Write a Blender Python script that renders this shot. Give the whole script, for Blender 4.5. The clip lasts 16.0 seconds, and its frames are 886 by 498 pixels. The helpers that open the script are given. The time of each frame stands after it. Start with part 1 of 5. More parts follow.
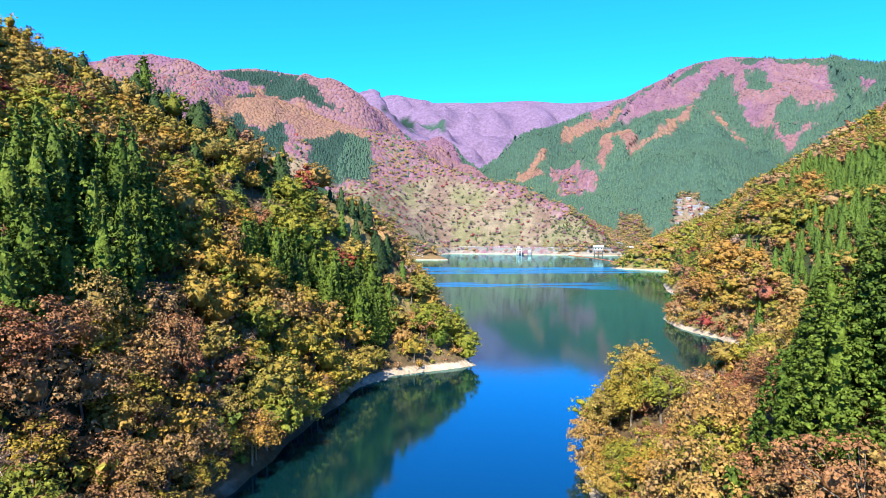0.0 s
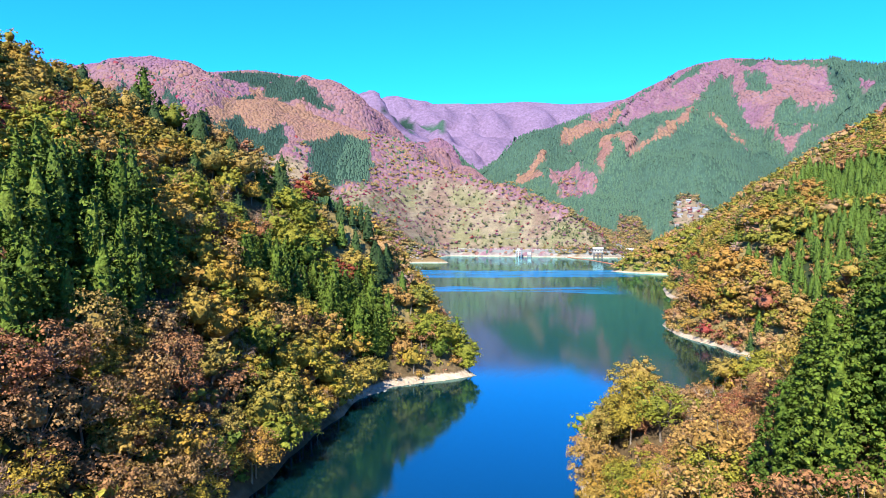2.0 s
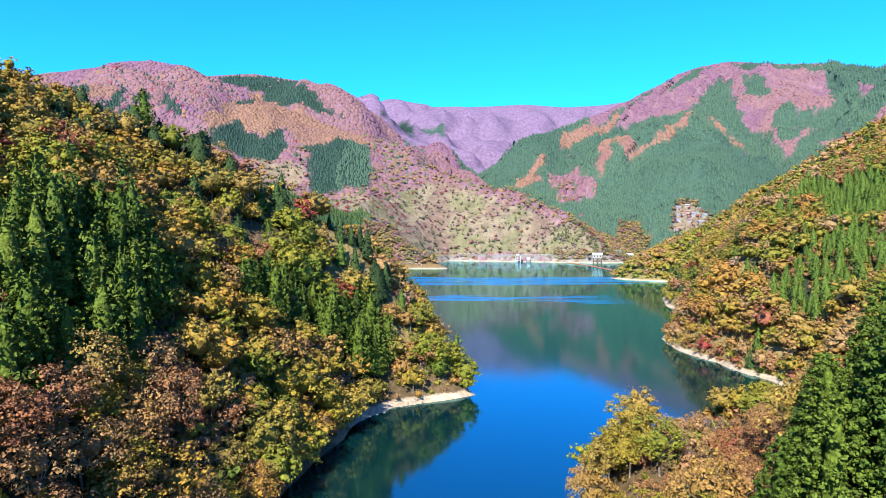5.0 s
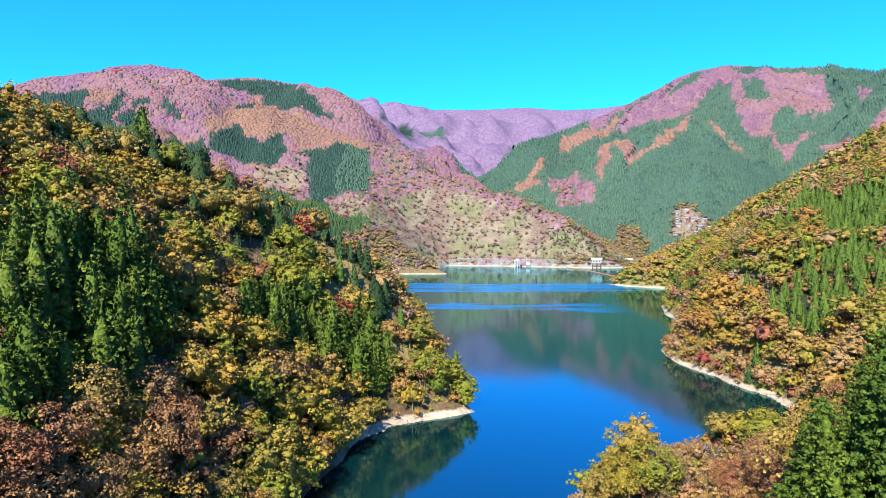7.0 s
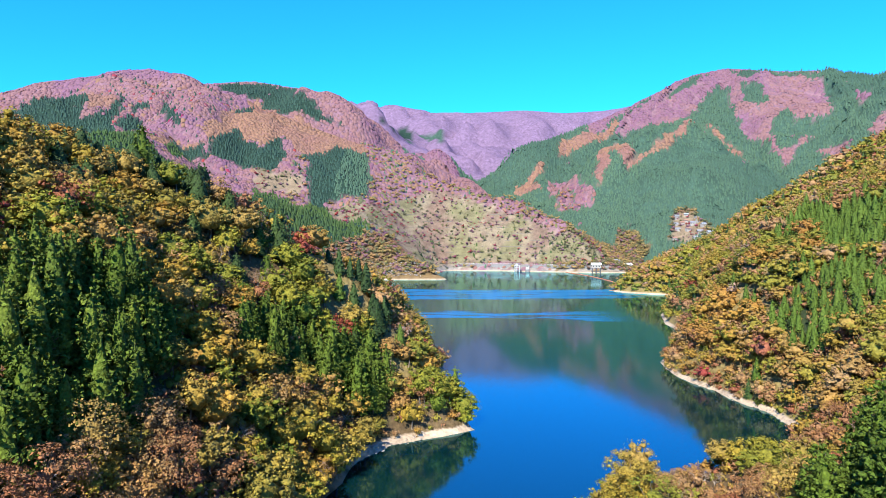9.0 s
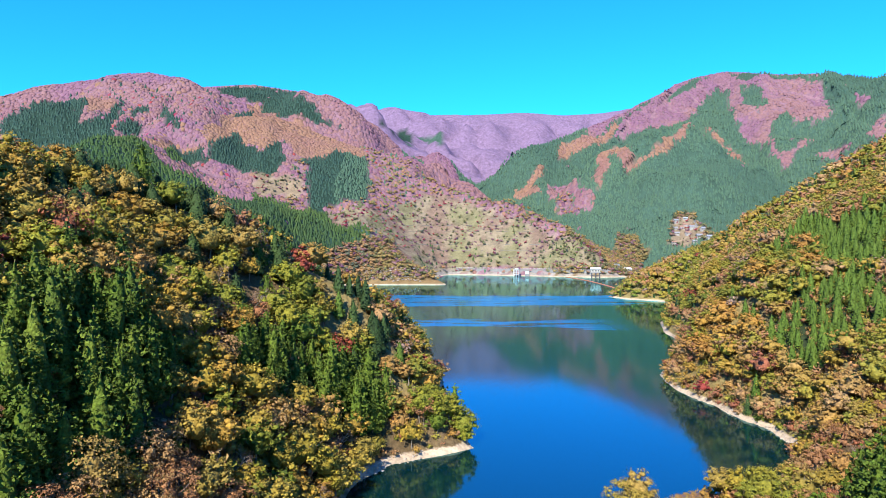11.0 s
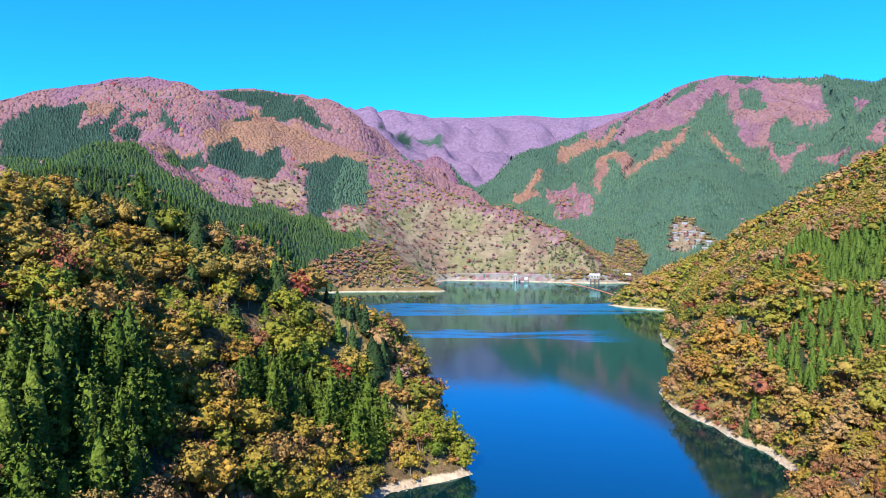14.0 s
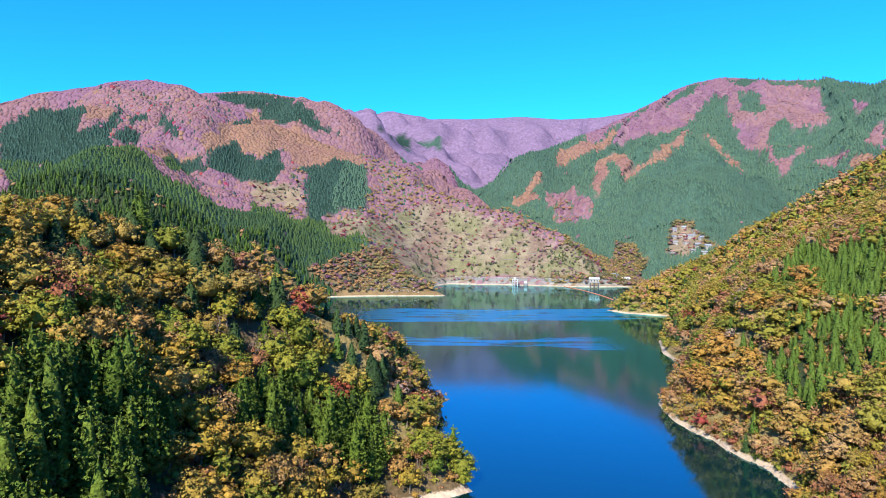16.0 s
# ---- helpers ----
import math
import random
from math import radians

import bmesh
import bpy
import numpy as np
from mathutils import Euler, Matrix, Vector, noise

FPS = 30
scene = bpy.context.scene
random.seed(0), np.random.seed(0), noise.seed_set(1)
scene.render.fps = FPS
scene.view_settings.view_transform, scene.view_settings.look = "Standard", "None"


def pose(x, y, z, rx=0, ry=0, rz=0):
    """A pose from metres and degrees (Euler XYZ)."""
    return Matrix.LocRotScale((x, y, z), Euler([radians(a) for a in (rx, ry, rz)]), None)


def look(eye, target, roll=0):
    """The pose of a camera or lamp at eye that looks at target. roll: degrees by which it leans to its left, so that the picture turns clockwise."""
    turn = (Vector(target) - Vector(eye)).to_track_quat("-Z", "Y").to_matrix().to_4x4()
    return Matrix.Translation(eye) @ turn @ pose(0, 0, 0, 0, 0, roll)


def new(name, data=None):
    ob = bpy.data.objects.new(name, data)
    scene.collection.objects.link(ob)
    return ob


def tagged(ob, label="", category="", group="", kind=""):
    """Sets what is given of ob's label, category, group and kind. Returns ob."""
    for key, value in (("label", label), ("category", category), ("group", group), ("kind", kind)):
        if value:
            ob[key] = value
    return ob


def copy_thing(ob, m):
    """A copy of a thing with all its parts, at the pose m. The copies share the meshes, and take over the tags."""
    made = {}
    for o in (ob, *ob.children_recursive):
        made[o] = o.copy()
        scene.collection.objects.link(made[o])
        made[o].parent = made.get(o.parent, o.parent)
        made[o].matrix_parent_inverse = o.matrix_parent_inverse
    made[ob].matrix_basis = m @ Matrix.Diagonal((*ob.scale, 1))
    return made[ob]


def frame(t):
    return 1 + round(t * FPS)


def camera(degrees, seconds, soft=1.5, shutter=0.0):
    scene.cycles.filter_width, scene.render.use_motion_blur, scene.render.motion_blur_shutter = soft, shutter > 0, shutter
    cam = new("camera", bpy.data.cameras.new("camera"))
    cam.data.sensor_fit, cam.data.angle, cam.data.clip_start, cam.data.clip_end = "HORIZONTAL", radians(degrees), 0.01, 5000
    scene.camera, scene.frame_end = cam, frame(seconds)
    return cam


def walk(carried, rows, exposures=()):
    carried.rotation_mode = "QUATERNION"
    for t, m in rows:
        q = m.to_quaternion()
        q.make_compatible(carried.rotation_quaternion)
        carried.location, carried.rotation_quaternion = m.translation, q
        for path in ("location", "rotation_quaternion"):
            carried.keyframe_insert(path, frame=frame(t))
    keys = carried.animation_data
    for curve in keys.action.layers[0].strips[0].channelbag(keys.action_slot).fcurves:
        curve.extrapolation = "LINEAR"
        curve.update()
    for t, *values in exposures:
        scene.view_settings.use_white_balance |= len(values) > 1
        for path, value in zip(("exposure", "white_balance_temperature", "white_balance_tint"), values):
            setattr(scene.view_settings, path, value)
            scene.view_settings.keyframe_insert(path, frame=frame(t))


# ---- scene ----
cam = camera(69.5, 16.0, soft=0.6)
METRES, EYE, TILT, LEAN, TURN = 42.0, 48.7, -1.75, 0.0, 0.0
ROWS = [
    (0.0, 0.0, 0.0, 0.0, 0.0, 0.0, -0.0),
    (0.5, -0.0002, -0.0005, 0.0209, 0.0, 0.0, -0.0),
    (1.0, -0.0003, -0.0009, 0.0423, 0.0, 0.01, 0.0),
    (1.5, -0.0001, -0.0014, 0.0636, -0.01, 0.02, 0.01),
    (2.0, -0.0, -0.0021, 0.0851, -0.03, 0.03, 0.02),
    (2.5, 0.0003, -0.0028, 0.1075, -0.04, 0.05, 0.03),
    (3.0, 0.0005, -0.0034, 0.1308, -0.04, 0.07, 0.02),
    (3.5, 0.0006, -0.0042, 0.1545, -0.05, 0.09, 0.02),
    (4.0, 0.0008, -0.005, 0.1796, -0.06, 0.12, 0.03),
    (6.5, 0.0024, -0.0105, 0.3299, -0.12, 0.35, 0.04),
    (7.0, 0.003, -0.0117, 0.3631, -0.13, 0.39, 0.04),
    (7.5, 0.0034, -0.0127, 0.3969, -0.14, 0.44, 0.05),
    (8.0, 0.0037, -0.0139, 0.4311, -0.14, 0.49, 0.06),
    (8.5, 0.0041, -0.0147, 0.4656, -0.15, 0.52, 0.08),
    (9.0, 0.0045, -0.0159, 0.5002, -0.17, 0.56, 0.1),
    (11.5, 0.0054, -0.02, 0.6803, -0.23, 0.69, 0.1),
    (12.0, 0.0055, -0.0208, 0.7159, -0.25, 0.7, 0.1),
    (12.5, 0.0055, -0.0214, 0.7513, -0.26, 0.73, 0.1),
    (13.0, 0.0059, -0.0224, 0.787, -0.27, 0.75, 0.1),
    (13.5, 0.0062, -0.0234, 0.8221, -0.28, 0.77, 0.1),
    (14.0, 0.0064, -0.0241, 0.8577, -0.29, 0.78, 0.1),
    (14.5, 0.0063, -0.0247, 0.8928, -0.29, 0.8, 0.11),
    (15.0, 0.0068, -0.0258, 0.9285, -0.31, 0.81, 0.13),
    (15.5, 0.0073, -0.0271, 0.964, -0.32, 0.83, 0.13),
    (16.0, 0.0077, -0.0281, 0.9995, -0.34, 0.84, 0.13),
]
walk(cam, [(t, pose(0, 0, EYE, TILT, LEAN, TURN) @ pose(METRES * x, METRES * y, METRES * z, 90 + pitch, roll, yaw)) for t, x, y, z, yaw, pitch, roll in ROWS],
     exposures=[(0.0, 1.73), (4.0, 1.67), (8.0, 1.59), (12.0, 1.48), (16.0, 1.41)])


# ---- world, sun ----
SUN_EL, SUN_AZ = 40.0, 200.0        # degrees; azimuth clockwise from +y (ahead)
world = bpy.data.worlds.new("sky")
scene.world = world
world.use_nodes = True
wn, wl = world.node_tree.nodes, world.node_tree.links
sky = wn.new("ShaderNodeTexSky")
sky.sky_type, sky.sun_disc = "NISHITA", False
sky.sun_elevation, sky.sun_rotation = radians(SUN_EL), radians(SUN_AZ)
sky.air_density, sky.dust_density, sky.ozone_density = 1.0, 0.2, 3.0
tone = wn.new("ShaderNodeMix")
tone.data_type, tone.blend_type = "RGBA", "MULTIPLY"
tone.inputs["Factor"].default_value = 1.0
tone.inputs["B"].default_value = (0.07, 0.80, 1.78, 1)
wl.new(sky.outputs[0], tone.inputs["A"])
wl.new(tone.outputs["Result"], wn["Background"].inputs[0])
wn["Background"].inputs[1].default_value = 0.085
scene.view_settings.exposure = 1.43

sun = new("sun", bpy.data.lights.new("sun", "SUN"))
sun.data.energy, sun.data.angle, sun.data.color = 5.0, radians(0.53), (1.0, 0.93, 0.80)
az, el = radians(SUN_AZ), radians(SUN_EL)
sun.matrix_world = look((math.sin(az) * math.cos(el), math.cos(az) * math.cos(el), math.sin(el)), (0, 0, 0))

# ---- plan: noise, lake, ridges ----
rng = np.random.default_rng(11)


def lattice(ix, iy, seed):
    n = np.sin(ix * 127.1 + iy * 311.7 + seed * 74.7) * 43758.5453
    return n - np.floor(n)


def vnoise(x, y, seed=0):
    """Smooth lattice noise, 0 to 1."""
    ix, iy = np.floor(x), np.floor(y)
    u, v = x - ix, y - iy
    u, v = u * u * (3 - 2 * u), v * v * (3 - 2 * v)
    a, b = lattice(ix, iy, seed), lattice(ix + 1, iy, seed)
    c, d = lattice(ix, iy + 1, seed), lattice(ix + 1, iy + 1, seed)
    return (a * (1 - u) + b * u) * (1 - v) + (c * (1 - u) + d * u) * v


def fbm(x, y, size, octaves=4, seed=0):
    out, amp, total = 0, 1.0, 0.0
    for k in range(octaves):
        out = out + amp * vnoise(x / size * 2 ** k, y / size * 2 ** k, seed + k)
        total, amp = total + amp, amp * 0.5
    return out / total


LAKE = [
    (-46, -260), (-46, 60), (-39, 120), (-33, 160), (-26, 194), (-16, 213), (0, 220), (13, 227), (9, 240), (1, 262), (0, 300), (1, 335), (-8, 362),
    (-40, 388), (-100, 445), (-170, 540), (-240, 720), (-260, 900), (-195, 985), (-129, 1008), (8, 1013), (10, 1024), (-60, 1080),
    (-20, 1200), (18, 1281), (149, 1240), (285, 1185), (343, 1190), (380, 1090), (330, 930), (255, 850), (210, 803),
    (222, 772), (269, 735), (232, 640), (192, 560), (175, 493), (174, 440), (150, 400), (119, 345), (117, 320),
    (120, 290), (128, 251), (127, 224), (105, 192), (78, 172), (45, 156), (29, 138), (26, 112), (22, 60), (34, 0), (40, -260),
]
# crest lines: nodes (x, y, z), fall per metre away from the crest, rounding of the crest in metres
RIDGES = [
    # first two nodes: crest out of view, raised to shade the left slope
    ([(-165, -200, 155), (-148, 55, 132), (-120, 160, 92), (-116, 192, 92), (-111, 208, 94), (-88, 228, 85), (-70, 236, 74), (-52, 242, 64), (-40, 245, 58), (-29, 247, 49), (-15, 246, 37), (4, 234, 14)], 1.08, 6),
    ([(-30, 247, 49), (-27, 285, 43), (-23, 310, 39), (-16, 335, 33), (-14, 354, 12)], 1.0, 6),
    ([(-120, 160, 92), (-200, 230, 108), (-330, 260, 150)], 0.8, 10),
    ([(170, -200, 150), (140, 0, 112), (92, 60, 64), (64, 105, 26), (51, 127, 14), (40, 135, 19), (33, 142, 13)], 0.85, 5),
    ([(64, 105, 26), (68, 142, 17), (80, 164, 7)], 0.8, 5),
    ([(600, 480, 270), (480, 590, 195), (414, 640, 147), (355, 692, 101), (347, 750, 73), (326, 785, 58), (294, 800, 44), (255, 788, 27), (235, 772, 12)], 0.78, 8),
    ([(480, 590, 195), (420, 480, 180), (300, 280, 138), (205, 238, 72), (155, 222, 36)], 0.85, 8),
    ([(560, 400, 250), (520, 700, 150), (470, 950, 60), (430, 1050, 20)], 0.5, 20),
    ([(-1900, 1900, 380), (-1249, 1800, 438), (-1070, 1795, 501), (-930, 1795, 525), (-809, 1800, 532), (-700, 1780, 510), (-533, 1740, 436), (-209, 1640, 305), (-88, 1560, 238), (85, 1450, 178), (198, 1350, 112), (310, 1250, 22)], 0.62, 40),
    ([(-900, 2250, 590), (-778, 2220, 596), (-656, 2220, 605), (-509, 2220, 582), (-342, 2200, 446), (-150, 2050, 330), (60, 1900, 240)], 0.6, 30),
    ([(-900, 3050, 760), (-674, 3000, 715), (-488, 3000, 665), (-276, 2950, 560), (188, 2700, 320)], 0.6, 40),
    ([(-560, 4300, 880), (-330, 4300, 940), (-164, 4300, 912), (-50, 4300, 885), (530, 4300, 905), (820, 4300, 885), (1050, 4300, 898), (1350, 4200, 930), (1900, 4000, 1000)], 0.5, 60),
    ([(2600, 2300, 640), (1700, 2250, 608), (1374, 2250, 645), (1230, 2400, 682), (1126, 2560, 737), (900, 2450, 655), (690, 2300, 532), (374, 2100, 388), (110, 2000, 232)], 0.62, 14),
    ([(1126, 2560, 737), (980, 2250, 520), (850, 1960, 335), (690, 1730, 384), (581, 1700, 357), (459, 1640, 283), (367, 1560, 163), (290, 1480, 105)], 0.72, 15),
    ([(690, 1730, 384), (731, 1700, 350), (772, 1630, 270), (790, 1540, 180)], 0.75, 12),
    ([(690, 1730, 384), (660, 1560, 215), (600, 1420, 80)], 0.7, 15),
    ([(1374, 2250, 655), (1230, 1900, 420), (1180, 1650, 330), (1000, 1450, 190), (760, 1300, 60)], 0.6, 25),
    ([(1700, 2250, 640), (1600, 1700, 420), (1300, 1300, 250)], 0.6, 25),
    ([(-1000, 950, 190), (-676, 1000, 158), (-560, 1090, 246), (-430, 1085, 182), (-357, 1070, 142), (-283, 1060, 126), (-208, 1050, 118), (-125, 1045, 92), (-90, 1040, 74), (-42, 1030, 30)], 0.62, 15),
    ([(-560, 1090, 242), (-620, 1400, 300), (-700, 1780, 510)], 0.6, 20),
]


def shore(x, y):
    """Metres from the lake's edge: positive on land."""
    x, y = np.asarray(x, float), np.asarray(y, float)
    best, inside = np.full(x.shape, 1e9), np.zeros(x.shape, bool)
    for (ax, ay), (bx, by) in zip(LAKE, LAKE[1:] + LAKE[:1]):
        ex, ey = bx - ax, by - ay
        t = np.clip(((x - ax) * ex + (y - ay) * ey) / (ex * ex + ey * ey), 0, 1)
        best = np.minimum(best, np.hypot(x - ax - t * ex, y - ay - t * ey))
        if ay != by:
            inside ^= ((ay > y) != (by > y)) & (x < ax + ex * (y - ay) / ey)
    wobble = (fbm(x, y, 22, 3, 5) - 0.5) * np.clip(3 + y * 0.008, 2, 9)
    return np.where(inside, -best, best) + wobble


def height(x, y):
    x, y = np.asarray(x, float), np.asarray(y, float)
    far = np.clip((y - 300) / 900, 0, 1)
    wx = x + (fbm(x, y, 60 + 0 * x, 3, 21) - 0.5) * 16 + far * (fbm(x, y, 330, 3, 31) - 0.5) * 70
    wy = y + (fbm(x, y, 60 + 0 * x, 3, 24) - 0.5) * 16 + far * (fbm(x, y, 330, 3, 34) - 0.5) * 90
    h, drop = np.full(x.shape, 3.0), np.full(x.shape, 99.0)
    for nodes, fall, soft in RIDGES:
        for (ax, ay, az_), (bx, by, bz) in zip(nodes, nodes[1:]):
            ex, ey = bx - ax, by - ay
            t = np.clip(((wx - ax) * ex + (wy - ay) * ey) / (ex * ex + ey * ey), 0, 1)
            d = np.hypot(wx - ax - t * ex, wy - ay - t * ey)
            d = np.sqrt(d * d + soft * soft) - soft
            top = az_ + t * (bz - az_) - fall * d
            drop = np.where(top > h, fall * d, drop)
            h = np.maximum(h, top)
    gully = np.abs(fbm(x, y, 290, 4, 41) - 0.5) * 2
    h = h + far * np.clip(h / 150, 0, 1) * np.clip(drop / 70, 0, 1) * (gully - 0.26) * np.where(y > 2700, 200, np.where((x > 100) & (y > 1400), 160, 120))
    h = h + np.clip((y - 2650) / 200, 0, 1) * np.clip(drop / 60, 0, 1) * (np.abs(fbm(x, y, 150, 3, 47) - 0.5) * 2 - 0.25) * 70
    sd = shore(x, y)
    beach = np.where((x < 0) & (y < 240), np.clip((y - 178) / 25, 0.25, 1) * 4.5, 3.4)
    low = 0.30 * np.clip(sd, 0, 6)
    high = np.where(sd < beach, 0.42 * sd, 0.42 * beach + np.interp(y, (1010, 1150), (1.5, 0.75)) * (sd - beach))
    bench = (y > 1130) & (y < 1330) & (x > -40) & (x < 400)
    road = np.where(sd < 10, 0.6 * sd, np.where(sd < 12, 6 + 3.4 * (sd - 10), np.where(sd < 22, 12.8, 12.8 + 0.7 * (sd - 22))))
    land = np.clip(h, low, np.where(bench, road, high))
    return np.where(sd > 0, land, np.maximum(-0.6 * np.abs(sd), -14)), sd


# ---- materials ----
def material(name, rough=0.8, spec=0.3):
    m = bpy.data.materials.new(name)
    m.use_nodes = True
    b = m.node_tree.nodes["Principled BSDF"]
    b.inputs["Roughness"].default_value = rough
    b.inputs["Specular IOR Level"].default_value = spec
    return m, m.node_tree.nodes, m.node_tree.links, b


def ramp_node(nodes, colours):
    r = nodes.new("ShaderNodeValToRGB")
    e = r.color_ramp.elements
    for k, c in enumerate(colours):
        p = k / max(1, len(colours) - 1)
        el_ = e[0] if k == 0 else (e[-1] if k == len(colours) - 1 else e.new(p))
        el_.position, el_.color = p, (*c, 1)
    return r


def leaf_material(name, colours, source="object", thin=0.25, least=0.6, clump=1.5, relief=0.45, gap_shade=0.55):
    """Foliage: one tone a tree, each leaf cluster a little off it."""
    m, n, l, b = material(name, 0.75, 0.15)
    r = ramp_node(n, colours)
    if source == "object":
        info = n.new("ShaderNodeObjectInfo")
        l.new(info.outputs["Random"], r.inputs[0])
    else:
        info = n.new("ShaderNodeAttribute")
        info.attribute_name = "tint"
        l.new(info.outputs["Fac"], r.inputs[0])
    geo = n.new("ShaderNodeNewGeometry")
    span = n.new("ShaderNodeMapRange")
    span.inputs["To Min"].default_value, span.inputs["To Max"].default_value = least, 2.0 - least
    l.new(geo.outputs["Random Per Island"], span.inputs["Value"])
    mul = n.new("ShaderNodeMix")
    mul.data_type, mul.blend_type = "RGBA", "MULTIPLY"
    mul.inputs["Factor"].default_value = 1.0
    l.new(r.outputs[0], mul.inputs["A"])
    l.new(span.outputs[0], mul.inputs["B"])
    cell = n.new("ShaderNodeTexVoronoi")     # clumps of leaves, with shade painted into the colour of the gaps
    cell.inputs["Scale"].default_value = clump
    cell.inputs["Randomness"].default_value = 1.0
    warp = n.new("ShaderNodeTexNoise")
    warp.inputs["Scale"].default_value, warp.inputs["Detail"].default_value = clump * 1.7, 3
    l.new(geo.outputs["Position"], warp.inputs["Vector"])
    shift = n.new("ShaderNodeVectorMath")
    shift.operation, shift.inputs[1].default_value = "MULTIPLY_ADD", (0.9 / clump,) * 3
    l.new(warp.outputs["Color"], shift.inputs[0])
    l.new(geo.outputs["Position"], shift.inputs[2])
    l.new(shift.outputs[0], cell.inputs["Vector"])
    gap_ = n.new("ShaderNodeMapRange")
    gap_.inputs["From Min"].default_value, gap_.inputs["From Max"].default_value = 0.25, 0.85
    gap_.inputs["To Min"].default_value, gap_.inputs["To Max"].default_value = 1.2, gap_shade
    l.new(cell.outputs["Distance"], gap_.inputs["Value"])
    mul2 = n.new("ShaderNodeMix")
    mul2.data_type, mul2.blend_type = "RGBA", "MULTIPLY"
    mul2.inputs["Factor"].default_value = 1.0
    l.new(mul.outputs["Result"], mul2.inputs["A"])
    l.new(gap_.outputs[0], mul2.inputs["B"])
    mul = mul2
    bp = n.new("ShaderNodeBump")
    bp.invert = True
    bp.inputs["Strength"].default_value, bp.inputs["Distance"].default_value = 1.0, relief
    l.new(cell.outputs["Distance"], bp.inputs["Height"])
    l.new(bp.outputs[0], b.inputs["Normal"])
    l.new(mul.outputs["Result"], b.inputs["Base Color"])
    tr = n.new("ShaderNodeBsdfTranslucent")
    l.new(mul.outputs["Result"], tr.inputs[0])
    mix = n.new("ShaderNodeMixShader")
    mix.inputs[0].default_value = thin
    l.new(b.outputs[0], mix.inputs[1])
    l.new(tr.outputs[0], mix.inputs[2])
    l.new(mix.outputs[0], n["Material Output"].inputs[0])
    return m


TONES = {
    "gold": [(0.255, 0.141, 0.027), (0.275, 0.174, 0.027), (0.201, 0.154, 0.020), (0.268, 0.147, 0.047), (0.221, 0.174, 0.020), (0.255, 0.168, 0.047), (0.154, 0.134, 0.019)],
    "olive": [(0.115, 0.125, 0.015), (0.165, 0.165, 0.018), (0.200, 0.175, 0.022), (0.080, 0.118, 0.014)],
    "russet": [(0.214, 0.094, 0.040), (0.241, 0.127, 0.054), (0.261, 0.161, 0.060), (0.201, 0.067, 0.034), (0.248, 0.147, 0.060)],
    "bare": [(0.201, 0.127, 0.080), (0.228, 0.147, 0.094), (0.174, 0.107, 0.074), (0.255, 0.174, 0.107)],
    "cedar": [(0.045, 0.075, 0.007), (0.061, 0.094, 0.010), (0.081, 0.114, 0.013), (0.033, 0.063, 0.009)],
    # cedar again for the near giants, their lit face put into lighter tones
    "lit_cedar": [(0.048, 0.082, 0.009), (0.064, 0.100, 0.011), (0.080, 0.114, 0.012)],
    "fir": [(0.016, 0.034, 0.009), (0.023, 0.044, 0.011), (0.032, 0.056, 0.012), (0.019, 0.038, 0.012)],
    "crimson": [(0.17, 0.030, 0.022), (0.20, 0.050, 0.024), (0.15, 0.028, 0.026)],
}
# forest colours of the mountains, with the bluish haze of distance put in
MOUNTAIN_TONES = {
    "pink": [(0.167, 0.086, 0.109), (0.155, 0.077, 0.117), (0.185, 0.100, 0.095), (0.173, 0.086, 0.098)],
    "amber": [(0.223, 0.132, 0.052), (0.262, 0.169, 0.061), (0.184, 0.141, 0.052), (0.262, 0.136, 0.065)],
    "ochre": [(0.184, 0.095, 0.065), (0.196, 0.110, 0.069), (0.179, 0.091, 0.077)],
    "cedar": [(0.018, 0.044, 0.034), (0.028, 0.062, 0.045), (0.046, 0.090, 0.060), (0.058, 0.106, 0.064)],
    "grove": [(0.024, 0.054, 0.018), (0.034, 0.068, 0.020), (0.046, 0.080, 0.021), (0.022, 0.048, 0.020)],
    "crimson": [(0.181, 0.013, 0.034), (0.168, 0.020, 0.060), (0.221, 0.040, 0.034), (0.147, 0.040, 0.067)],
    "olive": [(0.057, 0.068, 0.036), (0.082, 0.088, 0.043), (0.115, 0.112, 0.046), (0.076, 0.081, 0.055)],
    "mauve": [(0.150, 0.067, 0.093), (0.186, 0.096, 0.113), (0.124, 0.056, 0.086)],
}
LEAF = {k: leaf_material("leaves_" + k, v, "object", 0.06 if k in ("cedar", "lit_cedar", "fir") else 0.16, 0.74, 1.4, 0.25, 0.55 if k in ("cedar", "lit_cedar", "fir") else 0.68) for k, v in TONES.items()}
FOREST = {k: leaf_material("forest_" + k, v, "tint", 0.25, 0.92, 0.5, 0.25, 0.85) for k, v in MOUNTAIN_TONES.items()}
WOODS = {k: leaf_material("woods_" + k, [(r_ * (0.80 if k == "cedar" else 0.96), g_ * (0.90 if k in ("cedar", "gold", "olive") else 1.0), b_ * 1.15) for r_, g_, b_ in v], "tint", 0.06 if k in ("cedar", "lit_cedar", "fir") else 0.16, 0.86, 1.0, 0.28, 0.75) for k, v in TONES.items()}

bark, bn, bl, bb = material("bark", 0.9, 0.2)
nz = bn.new("ShaderNodeTexNoise")
nz.inputs["Scale"].default_value = 6
br = ramp_node(bn, [(0.067, 0.050, 0.037), (0.201, 0.168, 0.134)])
bl.new(nz.outputs[0], br.inputs[0])
bl.new(br.outputs[0], bb.inputs["Base Color"])

